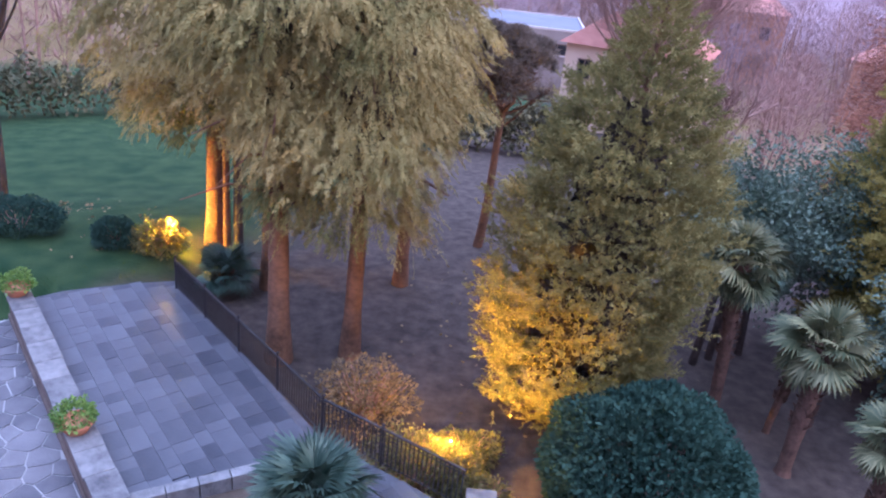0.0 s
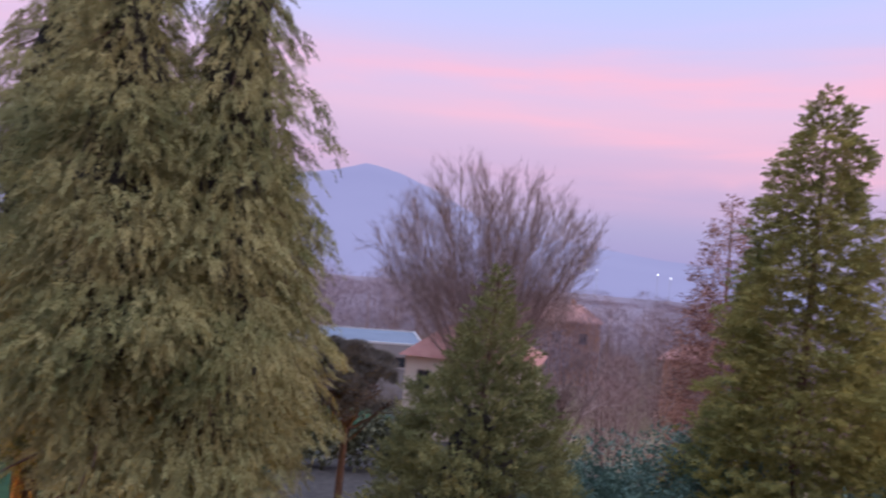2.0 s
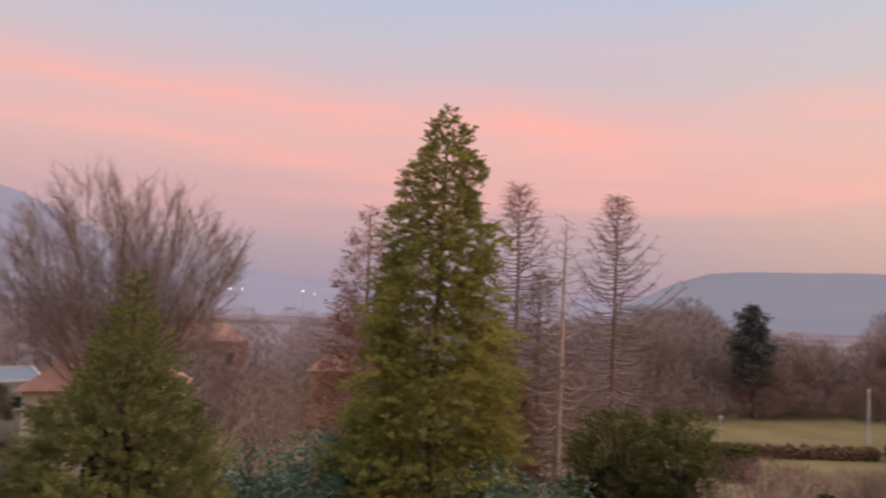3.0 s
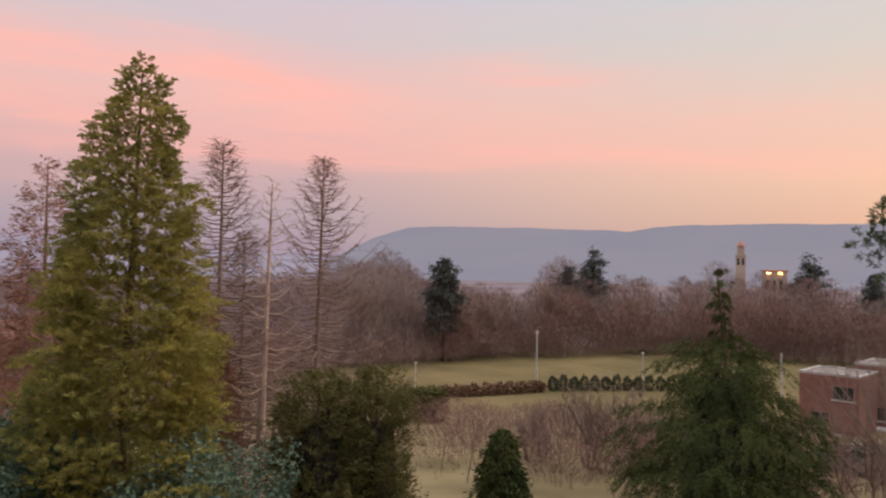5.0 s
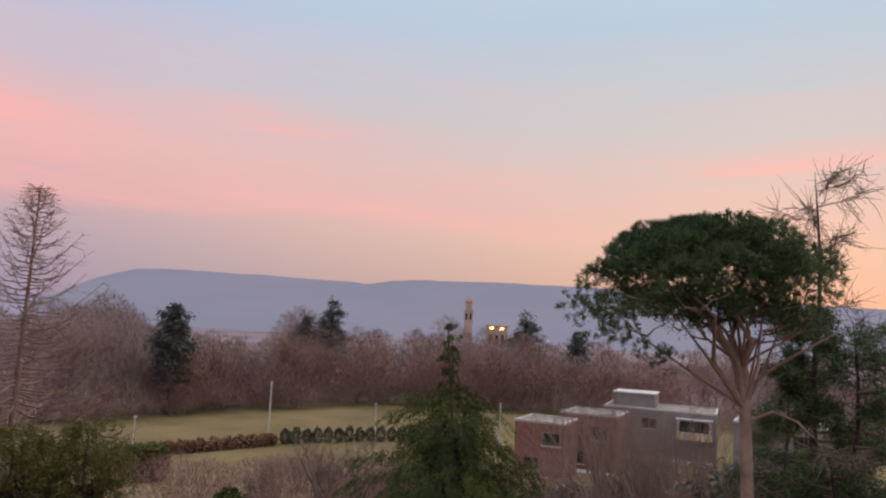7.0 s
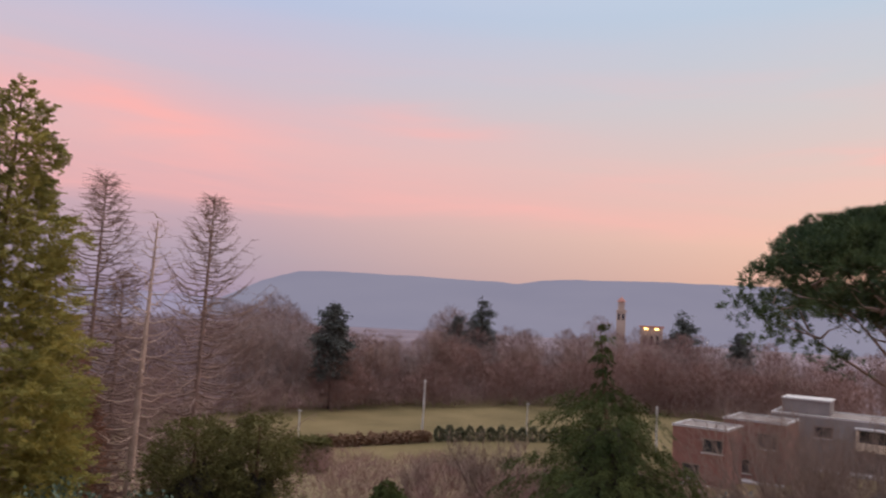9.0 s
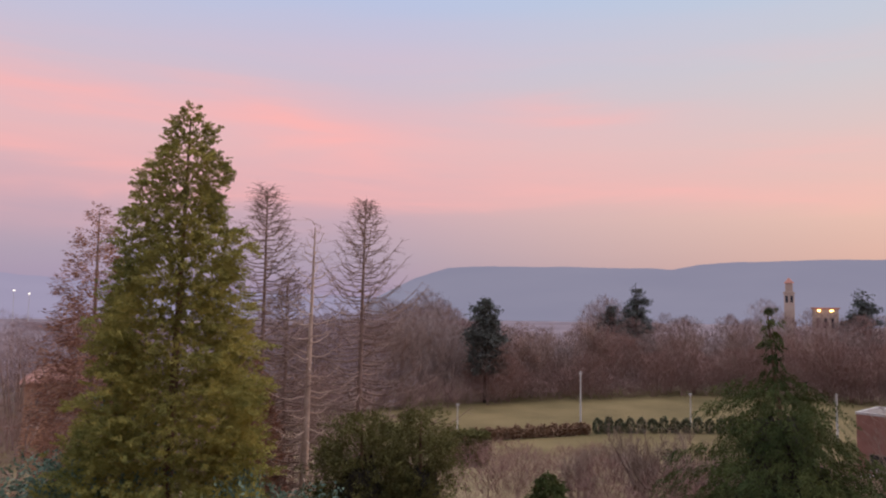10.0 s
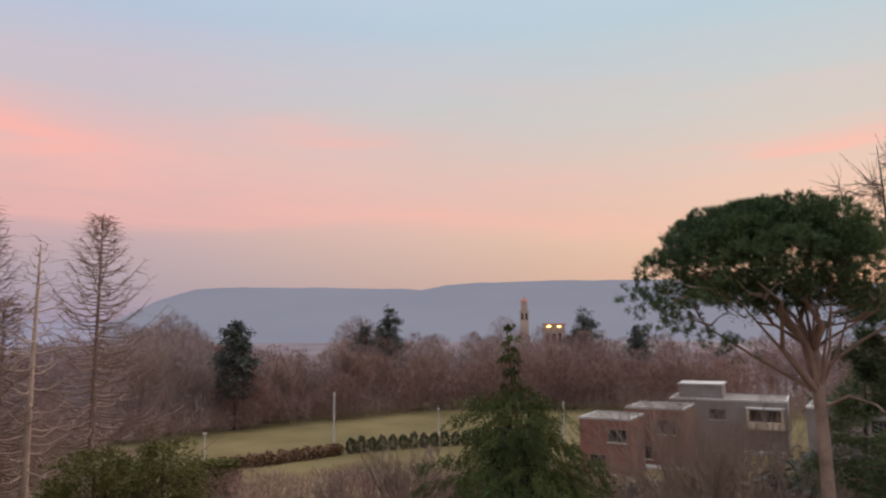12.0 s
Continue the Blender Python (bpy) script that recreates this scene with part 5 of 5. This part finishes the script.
# ---- houses ----


def window_unit(parent, at, size, turn=0.0, sill=True):
    w = part("window", box((size[0], 0.05, size[1]), (0, 0, 0)), GLASS, parent)
    w.matrix_basis = pose(*at, 0, 0, turn)
    for x, z, sx, sz in ((0, size[1] / 2, size[0] + 0.16, 0.09), (0, -size[1] / 2, size[0] + 0.16, 0.09), (-size[0] / 2, 0, 0.09, size[1]), (size[0] / 2, 0, 0.09, size[1]), (0, 0, 0.06, size[1])):
        part("frame", box((sx, 0.12, sz), (x, -0.03, z)), WINDOWFRAME, w)


def flat_house(at, turn, size, label, wall, windows, plinth=True, loggia=None, upper=None, roof=FELT):
    h = thing("flat_roofed_house", at, label, "house", turn=turn)
    w, d, z = size
    part("wall", box((w, d, z + 1.0), (0, 0, z / 2 - 0.5), 0.03), wall, h)
    part("roof", box((w - 0.5, d - 0.5, 0.08), (0, 0, z + 0.045)), roof, h)
    for x, y, sx, sy in ((0, d / 2 - 0.08, w + 0.16, 0.26), (0, -d / 2 + 0.08, w + 0.16, 0.26), (-w / 2 + 0.08, 0, 0.26, d - 0.3), (w / 2 - 0.08, 0, 0.26, d - 0.3)):
        part("roof_edge", box((sx, sy, 0.24), (x, y, z + 0.12), 0.02), PALEROOF, h)
    for x, zz, sx, sz in windows:
        window_unit(h, (x, -d / 2 - 0.004, zz), (sx, sz))
        part("window_sill", box((sx + 0.3, 0.22, 0.12), (x, -d / 2 - 0.1, zz - sz / 2 - 0.12), 0.02), PALEROOF, h)
    if plinth:
        part("terrace_slab", box((w * 0.9, 2.0, 0.3), (0.4, -d / 2 - 1.02, 0.1), 0.03), PALEROOF, h)
    if loggia:
        # an open-fronted upper bay: dark back, cream parapet, slab above
        x, zz, sx, sz = loggia
        part("loggia_back", box((sx, 0.06, sz), (x, -d / 2 - 0.02, zz)), GLASS, h)
        part("loggia_parapet", box((sx + 0.6, 0.14, 0.95), (x, -d / 2 - 1.3, zz - sz / 2 - 0.1), 0.02), CREAM, h)
        part("loggia_floor", box((sx + 0.6, 1.4, 0.2), (x, -d / 2 - 0.7, zz - sz / 2 - 0.5), 0.02), CREAM, h)
        part("loggia_roof", box((sx + 0.8, 1.6, 0.2), (x, -d / 2 - 0.8, zz + sz / 2 + 0.25), 0.02), PALEROOF, h)
        for side in (-1, 1):
            part("loggia_pier", box((0.3, 0.3, sz + 0.6), (x + side * (sx / 2 + 0.1), -d / 2 - 1.2, zz), 0.02), CREAM, h)
        for i in range(2):
            part("loggia_rail", box((sx, 0.05, 0.05), (x, -d / 2 - 1.3, zz - sz / 2 + 0.5 + 0.18 * i)), IRON, h)
    if upper:
        x, y, sx, sy, sz = upper
        part("upper_storey", box((sx, sy, sz), (x, y, z + sz / 2 + 0.05), 0.03), GREYWALL, h)
        part("upper_roof", box((sx + 0.3, sy + 0.3, 0.22), (x, y, z + sz + 0.16), 0.03), PALEROOF, h)
    return h


ax, ay, az_ = on_ground(86.6, 87)
flat_house((ax, ay, az_), -103, (5.6, 6.0, 5.9), "red brick house with flat roof and thin pale edge", REDBRICK, [(1.4, 4.3, 2.0, 1.3), (-0.8, 1.5, 1.7, 1.4)])
ax, ay, az_ = on_ground(90.1, 95)
flat_house((ax, ay, az_), -103, (6.6, 7.0, 6.5), "red brick house with flat roof behind its twin", REDBRICK, [(-1.9, 4.3, 1.2, 1.5), (1.4, 4.6, 2.0, 1.6), (-1.2, 1.6, 1.6, 1.4)])
ax, ay, az_ = on_ground(94.8, 110)
flat_house((ax, ay, az_), -100, (14.5, 9.0, 6.3), "long pale flat-roofed house with a balcony behind the brick ones", GREYWALL, [(-5, 4.6, 2.0, 1.3), (-1.2, 4.6, 2.0, 1.3)], True, (4.6, 4.5, 3.8, 1.7), (-3.6, 1.2, 5.6, 5.0, 1.7))
ax, ay, az_ = on_ground(103, 100)
flat_house((ax, ay, az_), -105, (11.0, 8.0, 6.6), "pale flat-roofed house among the trees", GREYWALL, [(-3, 5.0, 2.2, 1.5), (2, 5.0, 2.2, 1.5)])


def gable_house(at, turn, size, rise, label, wall, windows, roof=TILE, chimney=True):
    h = thing("gable_house", at, label, "house", turn=turn)
    w, d, z = size
    part("wall", box((w, d, z + 1.0), (0, 0, z / 2 - 0.5), 0.03), wall, h)
    bm = bmesh.new()
    e = 0.5
    ring = [(-w / 2 - e, -d / 2 - e, z), (w / 2 + e, -d / 2 - e, z), (w / 2 + e, d / 2 + e, z), (-w / 2 - e, d / 2 + e, z), (-w / 2 + d * 0.3, 0, z + rise), (w / 2 - d * 0.3, 0, z + rise)]
    vs = [bm.verts.new(p) for p in ring]
    for f in ((0, 1, 5, 4), (1, 2, 5), (2, 3, 4, 5), (3, 0, 4), (3, 2, 1, 0)):
        bm.faces.new([vs[i] for i in f])
    r = part("roof", bm, roof, h)
    if chimney:
        part("chimney", box((0.6, 0.6, 1.3), (w * 0.2, 0.5, z + rise + 0.1), 0.03), wall, r)
    for x, zz, sx, sz in windows:
        window_unit(h, (x, -d / 2 - 0.004, zz), (sx, sz))
    return h


ax, ay, az_ = on_ground(12.9, 62)
gable_house((ax, ay, az_), -22, (10, 8, 6.8), 2.3, "cream house with a faded pink tiled roof", CREAM, [(-3.4, 5.0, 1.0, 1.4), (-0.5, 5.0, 1.0, 1.4), (2.6, 5.0, 1.0, 1.4)])
ax, ay, az_ = on_ground(18.6, 118)
gable_house((ax, ay, az_), -15, (13, 9, 9.5), 2.4, "ochre house with an orange roof behind bare trees", OCHRE, [(-4, 7.0, 1.2, 1.6), (0, 7.0, 1.2, 1.6), (4, 7.0, 1.2, 1.6)])
ax, ay, az_ = on_ground(29.0, 100)
gable_house((ax, ay, az_), -30, (8, 7, 7.0), 1.8, "small ochre house behind the russet conifer", OCHRE, [(-2.2, 5.2, 1.0, 1.4), (1.5, 5.2, 1.0, 1.4)])
ax, ay, az_ = on_ground(3.6, 96)
flat_house((ax, ay, az_), -4, (16, 16, 6.6), "long low hall with a pale metal sheet roof", GREYWALL, [(-5, 4.6, 2.4, 1.2), (0, 4.6, 2.4, 1.2), (5, 4.6, 2.4, 1.2)], False, roof=SHEET)

# church tower and its lamp-lit front
tx, ty = bearing(80.4, 400)
tower = thing("church_tower", (tx, ty, -6), "slender church bell tower of pale stone", "tower", turn=-80)
part("shaft", box((4.6, 4.6, 23.5), (0, 0, 11.75), 0.1), TOWERSTONE, tower)
part("belfry", box((5.4, 5.4, 0.7), (0, 0, 23.6), 0.1), TOWERSTONE, tower)
part("lantern", box((3.4, 3.4, 4.4), (0, 0, 26.1), 0.1), TOWERSTONE, tower)
cap = bmesh.new()
bmesh.ops.create_cone(cap, cap_ends=True, segments=8, radius1=2.4, radius2=0.2, depth=2.6, matrix=pose(0, 0, 29.6))
part("cap", cap, TILE, tower)
for sx in (-1.1, 1.1):
    part("bell_opening", box((1.1, 0.2, 3.2), (sx, -2.35, 20.5)), GLASS, tower)
fx, fy = bearing(82.6, 398)
church = thing("church", (fx, fy, -6), "church front with lamps lit under its eaves", "church", turn=-82)
part("wall", box((11, 14, 16.0), (0, 0, 8.0), 0.1), TOWERSTONE, church)
part("roof", box((12.4, 15, 0.8), (0, 0, 16.3), 0.1), TILE, church)
for sx in (-2.6, 2.6):
    part("lamp", box((1.5, 0.5, 0.6), (sx, -7.6, 15.2), 0.15), LAMPGLOW, church)
for sx in (-3.0, 0.0, 3.0):
    part("arched_window", box((1.3, 0.2, 4.6), (sx, -7.02, 9.5), 0.3), GLASS, church)
for az, el, s in ((26.7, 0.3, 0.52), (25.8, 0.5, 0.52), (32.6, 0.2, 0.5), (20.5, 0.5, 0.52), (21.4, 0.5, 0.5), (69.4, -1.0, 0.35), (86.5, -0.9, 0.35)):
    r = 500 if s < 0.5 else 600
    x, y = bearing(az, r)
    z = EYE + r * math.tan(radians(el))
    lamp = thing("street_lamp", (x, y, -6), "distant street lamp shining white", "street lamp", "town lights")
    t = Tubes(5)
    t.add([np.array((0, 0, -0.3)), np.array((0, 0, z + 6 - s))], [0.2, 0.15])
    part("pole", t.mesh("pole"), POLE, lamp)
    part("head", box((s * 2.2, s, s), (0, 0, z + 6 - s / 2), s * 0.2), TOWNGLOW, lamp)

# ---- far conifers and woods ----


def far_conifer(az, r, top_el, reach, label, seed, foot=0.15, shape=None):
    x, y, z = on_ground(az, r)
    h = EYE + r * math.tan(radians(top_el)) - z
    conifer("far_conifer", (x, y, z), h, h * foot, shape or (lambda t: reach * (1 - t) ** 0.7 + 0.1), label, seed, FARSPRUCE, DARKBARK, sprays=1300, blades=12, thick=0.3, heart=0.5,
            spray=1.7, blade=0.6, width=0.1, out=1.0, down=0.05, uneven=0.5, inner=0.3, boughs=110, bough=1.9, gather=0.7)


far_conifer(58.8, 127, 0.4, 2.7, "dark conifer with ragged crown at the wood's edge", 121, 0.3, lambda h: 2.5 * (1 - h) ** 0.6 * (0.75 + 0.25 * math.sin(h * 17)) * min(1, 0.45 + h * 2) + 0.1)
far_conifer(70.0, 170, 1.6, 3.2, "tall dark spruce in the far wood", 122)
far_conifer(84.8, 190, 1.4, 4.6, "broad dark conifer above the far wood", 123)
far_conifer(88.7, 190, -0.1, 2.2, "small dark conifer in the far wood", 124)
far_conifer(68.3, 175, 0.2, 4.5, "dark conifer low in the far wood", 125)
far_conifer(31.2, 120, -1.8, 4.0, "dark round conifer beyond the houses", 126)
far_conifer(89.5, 60, -12.0, 2.0, "dark evergreen near the brick houses", 130, 0.02, rounded(1.6))
far_conifer(103.0, 45, -9.0, 2.0, "dark evergreen bush behind the pine", 131, 0.02, rounded(2.6))


def wood(name, label, spots, seed, mat, per=420, fat=0.055, stem_mat=None, fine=1.0):
    """Many bare winter trees: stems and a haze of rising twigs, each tree with its own outline."""
    global RNG
    r = np.random.default_rng(seed)
    RNG = np.random.default_rng(seed + 1)
    v, q, k = [], [], 0
    t = Tubes(4)
    for x, y, h, w in spots:
        z = ground_z(x, y)
        base = np.array((x, y, z))
        stems = r.integers(2, 5)
        for _ in range(stems):
            d = np.array((r.normal() * 0.22 * w, r.normal() * 0.22 * w, h * r.uniform(0.6, 0.95)))
            b0 = base + np.array((r.normal() * 0.3, r.normal() * 0.3, -0.2))
            mid = b0 + d * 0.5 + r.normal(size=3) * 0.2
            t.add([b0, mid, b0 + d], [0.011 * h, 0.007 * h, 0.02])
        n = per
        # twigs fill a rounded, lobed crown and thin out towards its rim
        f = r.beta(1.5, 1.25, n)
        a = r.random(n) * 6.28
        rim = w * np.sqrt(np.clip(1 - (2 * np.clip(0.1 + 0.9 * f, 0, 1) - 1) ** 2, 0.02, 1)) * lumps(a, f * 6, int(r.integers(1e6)), 0.4)
        rad = rim * r.random(n) ** 0.42
        p = base + np.stack([np.cos(a) * rad, np.sin(a) * rad, h * (0.08 + 0.88 * f)], 1)
        o = np.stack([np.cos(a), np.sin(a), np.zeros(n)], 1)
        d = unit(o * (0.25 + 0.6 * (rad / w))[:, None] + np.array([0, 0, 0.8]) + r.normal(size=(n, 3)) * 0.4)
        vv, qq = kites(p, d, (0.5 + h * 0.06) * fine * r.uniform(0.5, 1.3, n), fat * r.uniform(0.6, 1.4, n), -0.05)
        v.append(vv), q.append(qq + k)
        k += len(vv)
    ob = part(name, quad_mesh(name, np.concatenate(v), np.concatenate(q)), mat)
    tagged(ob, label, "woods", kind="stuff")
    ob = part(name + "_stems", t.mesh(name + "_stems"), stem_mat or GREYBARK)
    tagged(ob, "bare grey-brown stems of " + label, "tree stems", kind="stuff")


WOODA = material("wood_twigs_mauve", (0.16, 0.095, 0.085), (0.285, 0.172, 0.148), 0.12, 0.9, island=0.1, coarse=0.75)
# paler mauve twigs for the farthest trees: distance haze put into the colour
WOODD = material("wood_twigs_hazed", (0.2, 0.145, 0.16), (0.34, 0.25, 0.265), 0.12, 0.9, island=0.1, coarse=0.75)
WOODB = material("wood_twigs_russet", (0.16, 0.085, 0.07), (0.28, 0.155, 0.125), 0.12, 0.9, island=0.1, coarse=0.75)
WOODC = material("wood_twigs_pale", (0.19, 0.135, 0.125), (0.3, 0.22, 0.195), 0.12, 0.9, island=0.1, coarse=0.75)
rng = random.Random(12)


def spots(n, az0, az1, r0, r1, el0, el1, w0, w1):
    out = []
    for i in range(n):
        az, r = rng.uniform(az0, az1), rng.uniform(r0, r1)
        if 0 < az < 11 and r < 105:
            r += 60
        x, y = bearing(az, r)
        top = EYE + r * math.tan(radians(rng.uniform(el0, el1)))
        out.append((x, y, max(top - ground_z(x, y), 2.5), rng.uniform(w0, w1)))
    return out


def edge(az):
    """Distance of the wood's edge behind the meadow."""
    return float(np.interp(az, [40, 54, 76, 120], [100, 117, 150, 140]))


def skyline(az):
    """How high the far wood's tops stand above the horizon, in degrees, by bearing."""
    return float(np.interp(az, [40, 44, 50, 53, 56, 58, 61, 63, 64.5, 66, 67.5, 69, 71.5, 73.3, 75, 77, 79, 82, 86, 90, 118],
                           [-1.0, -1.3, 0.1, 0.9, 0.9, -0.6, -0.7, -1.6, -2.1, -0.6, 0.9, 0.5, -0.7, 0.1, -0.9, -0.2, 0.6, 0.0, -0.4, -0.7, -0.8]))


def crest_spots(n, az0, az1, d0, d1, low0, low1, w0, w1):
    """Trees whose tops stay between low0 and low1 degrees below the skyline."""
    out = []
    for i in range(n):
        az = az0 + (az1 - az0) * (i + rng.random()) / n
        r = edge(az) + rng.uniform(d0, d1)
        x, y = bearing(az, r)
        out.append((x, y, EYE + r * math.tan(radians(skyline(az) - rng.uniform(low0, low1))) - ground_z(x, y), rng.uniform(w0, w1)))
    return out


def edge_spots(n, az0, az1, d0, d1, h0, h1, w0, w1):
    out = []
    for i in range(n):
        az = az0 + (az1 - az0) * (i + rng.random()) / n
        x, y = bearing(az, edge(az) + rng.uniform(d0, d1))
        out.append((x, y, rng.uniform(h0, h1), rng.uniform(w0, w1)))
    return out


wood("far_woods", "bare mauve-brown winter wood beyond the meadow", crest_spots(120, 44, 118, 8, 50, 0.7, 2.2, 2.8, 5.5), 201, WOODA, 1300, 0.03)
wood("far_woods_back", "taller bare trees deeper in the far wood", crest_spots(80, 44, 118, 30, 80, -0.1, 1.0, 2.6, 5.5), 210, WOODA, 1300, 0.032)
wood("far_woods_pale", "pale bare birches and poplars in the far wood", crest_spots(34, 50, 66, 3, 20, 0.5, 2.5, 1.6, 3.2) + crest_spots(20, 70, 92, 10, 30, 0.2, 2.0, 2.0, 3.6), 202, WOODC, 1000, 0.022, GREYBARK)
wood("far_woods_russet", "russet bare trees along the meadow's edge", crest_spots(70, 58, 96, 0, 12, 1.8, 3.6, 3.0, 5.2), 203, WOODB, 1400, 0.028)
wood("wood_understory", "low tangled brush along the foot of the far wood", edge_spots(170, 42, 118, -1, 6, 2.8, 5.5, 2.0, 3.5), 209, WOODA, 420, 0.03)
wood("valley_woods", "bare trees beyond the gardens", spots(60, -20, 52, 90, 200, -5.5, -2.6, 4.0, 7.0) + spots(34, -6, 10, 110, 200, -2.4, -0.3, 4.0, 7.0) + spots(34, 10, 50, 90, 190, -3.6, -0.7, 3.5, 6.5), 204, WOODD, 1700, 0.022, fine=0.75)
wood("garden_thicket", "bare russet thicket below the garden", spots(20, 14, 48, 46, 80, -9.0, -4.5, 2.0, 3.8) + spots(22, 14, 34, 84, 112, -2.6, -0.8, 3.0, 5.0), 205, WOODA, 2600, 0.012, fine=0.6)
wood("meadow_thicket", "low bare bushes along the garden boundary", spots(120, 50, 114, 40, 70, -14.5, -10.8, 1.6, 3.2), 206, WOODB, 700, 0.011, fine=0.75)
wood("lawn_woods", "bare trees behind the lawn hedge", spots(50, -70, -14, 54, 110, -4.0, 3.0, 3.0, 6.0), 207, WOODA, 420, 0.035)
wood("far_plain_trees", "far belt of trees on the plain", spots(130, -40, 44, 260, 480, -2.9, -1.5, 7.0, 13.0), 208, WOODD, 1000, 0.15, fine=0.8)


def winter_tree(height, label, seed, bark, slim, name="winter_tree"):
    """A bare tree of the wood's edge, to be copied along it."""
    return bare_tree((0, 0, -60), height, 0.17, label, seed, 4, 1, slim, 0.34, bark, 0.06, 0.36, (3, 5), 0.72, name)


SORTS = [winter_tree(12.5, "bare winter tree at the edge of the far wood", 301, TWIG, 0.42), winter_tree(13.5, "slim bare tree at the wood's edge", 302, GREYBARK, 0.3),
         winter_tree(10.5, "spreading bare tree with russet twigs", 303, GREYBARK, 0.55), winter_tree(12.0, "bare tree with a rounded twiggy crown", 304, TWIG, 0.48)]
tree_rng = random.Random(31)
for i in range(54):
    az = 45 + 68 * (i + tree_rng.random()) / 54
    x, y = bearing(az, edge(az) + tree_rng.uniform(1, 14))
    s = tree_rng.uniform(0.6, 0.95)
    copy_thing(SORTS[i % 4], pose(x, y, ground_z(x, y), 0, 0, tree_rng.uniform(0, 360)) @ Matrix.Scale(s, 4))
for i in range(20):
    az = -2 + 46 * (i + tree_rng.random()) / 20
    x, y = bearing(az, tree_rng.uniform(62, 110) + (50 if az < 12 else 0))
    copy_thing(SORTS[i % 4], pose(x, y, ground_z(x, y), 0, 0, tree_rng.uniform(0, 360)) @ Matrix.Scale(tree_rng.uniform(0.55, 0.85), 4))
for i, (az, el) in enumerate(((51.2, 0.2), (52.4, 0.7), (53.6, 0.9), (55.0, 0.3), (56.4, -0.2), (61.2, 0.3), (62.6, 0.0), (66.6, 1.1), (67.5, 1.3), (72.4, -0.2), (74.0, 0.5), (76.6, 0.2), (78.6, 0.5), (81.5, 0.5), (91.0, -0.3))):
    r = edge(az) + 6
    x, y = bearing(az, r)
    tall = EYE + r * math.tan(radians(el)) - ground_z(x, y)
    copy_thing(SORTS[(0, 3, 2)[i % 3]], pose(x, y, ground_z(x, y), 0, 0, i * 77) @ Matrix.Scale(tall / (12.5, 12.0, 10.5)[i % 3], 4))
for sort in SORTS:
    for ob in [*sort.children_recursive, sort]:
        bpy.data.objects.remove(ob)

# fallen leaves on the lawn and a few on the terrace
RNG = np.random.default_rng(77)
spot_xy = np.concatenate([RNG.normal(size=(200, 2)) * [1.0, 0.8] + [-14.6, 24.8], RNG.uniform([-12.5, 20.5], [-9.0, 26], (20, 2)), RNG.uniform([-1, 14], [9, 26], (160, 2))])
roots = np.array([(x, y, ground_z(x, y) + 0.035) for x, y in spot_xy])
lv, lq = kites(roots, unit(RNG.normal(size=(len(roots), 3)) * [1, 1, 0.1]), 0.14, 0.045, 0.0)
tagged(part("fallen_leaves", quad_mesh("fallen_leaves", lv, lq), DRYLEAF), "dry brown leaves scattered on the lawn", "fallen leaves", kind="stuff")

# ---- villa wall behind the camera ----
villa = thing("villa_wall", (-1.5, -1.2, -1.0), "plain rendered villa wall with an upper balcony floor", "house", kind="structure", turn=-8)
part("wall", box((15, 0.4, 13.4), (-4, -0.6, 6.7)), CREAM, villa)
part("balcony_floor", box((3.2, 1.5, 0.18), (1.5, 0.35, 9.85)), GREYWALL, villa)

# ---- single paving stones, last ----
slab_rng = random.Random(9)
v = -0.2
origin = Vector((-5.5, 9.6, 0))
slab_meshes = {}
while v < 7.6:
    depth = slab_rng.choice((0.32, 0.42, 0.5))
    u = -6.0 + slab_rng.uniform(0, 0.4)
    while u < 11.5:
        length = slab_rng.choice((0.36, 0.48, 0.62, 0.8))
        c = origin + ALONG * (u + length / 2) + ACROSS * (v + depth / 2)
        corners = [origin + ALONG * (u + a * length) + ACROSS * (v + b * depth) for a, b in ((0.12, 0.12), (0.88, 0.12), (0.88, 0.88), (0.12, 0.88))]
        if all(inside(p.x, p.y, DECK) for p in corners):
            key = (length, depth)
            if key not in slab_meshes:
                bm = box((length - 0.005, depth - 0.005, 0.05), (0, 0, 0), 0.003)
                me = bpy.data.meshes.new("slab")
                bm.to_mesh(me)
                bm.free()
                me.materials.append(STONE)
                slab_meshes[key] = me
            ob = part("slab", slab_meshes[key], STONE, terrace)
            ob.matrix_basis = pose(c.x, c.y, -0.022 + slab_rng.uniform(-0.004, 0.004), slab_rng.uniform(-0.4, 0.4), slab_rng.uniform(-0.4, 0.4), TURN_DECK)
        u += length
    v += depth
for cell in cells(COURT, 0.52, 5):
    part("stone", prism(cell, -0.49, -0.478), CRAZY, court)
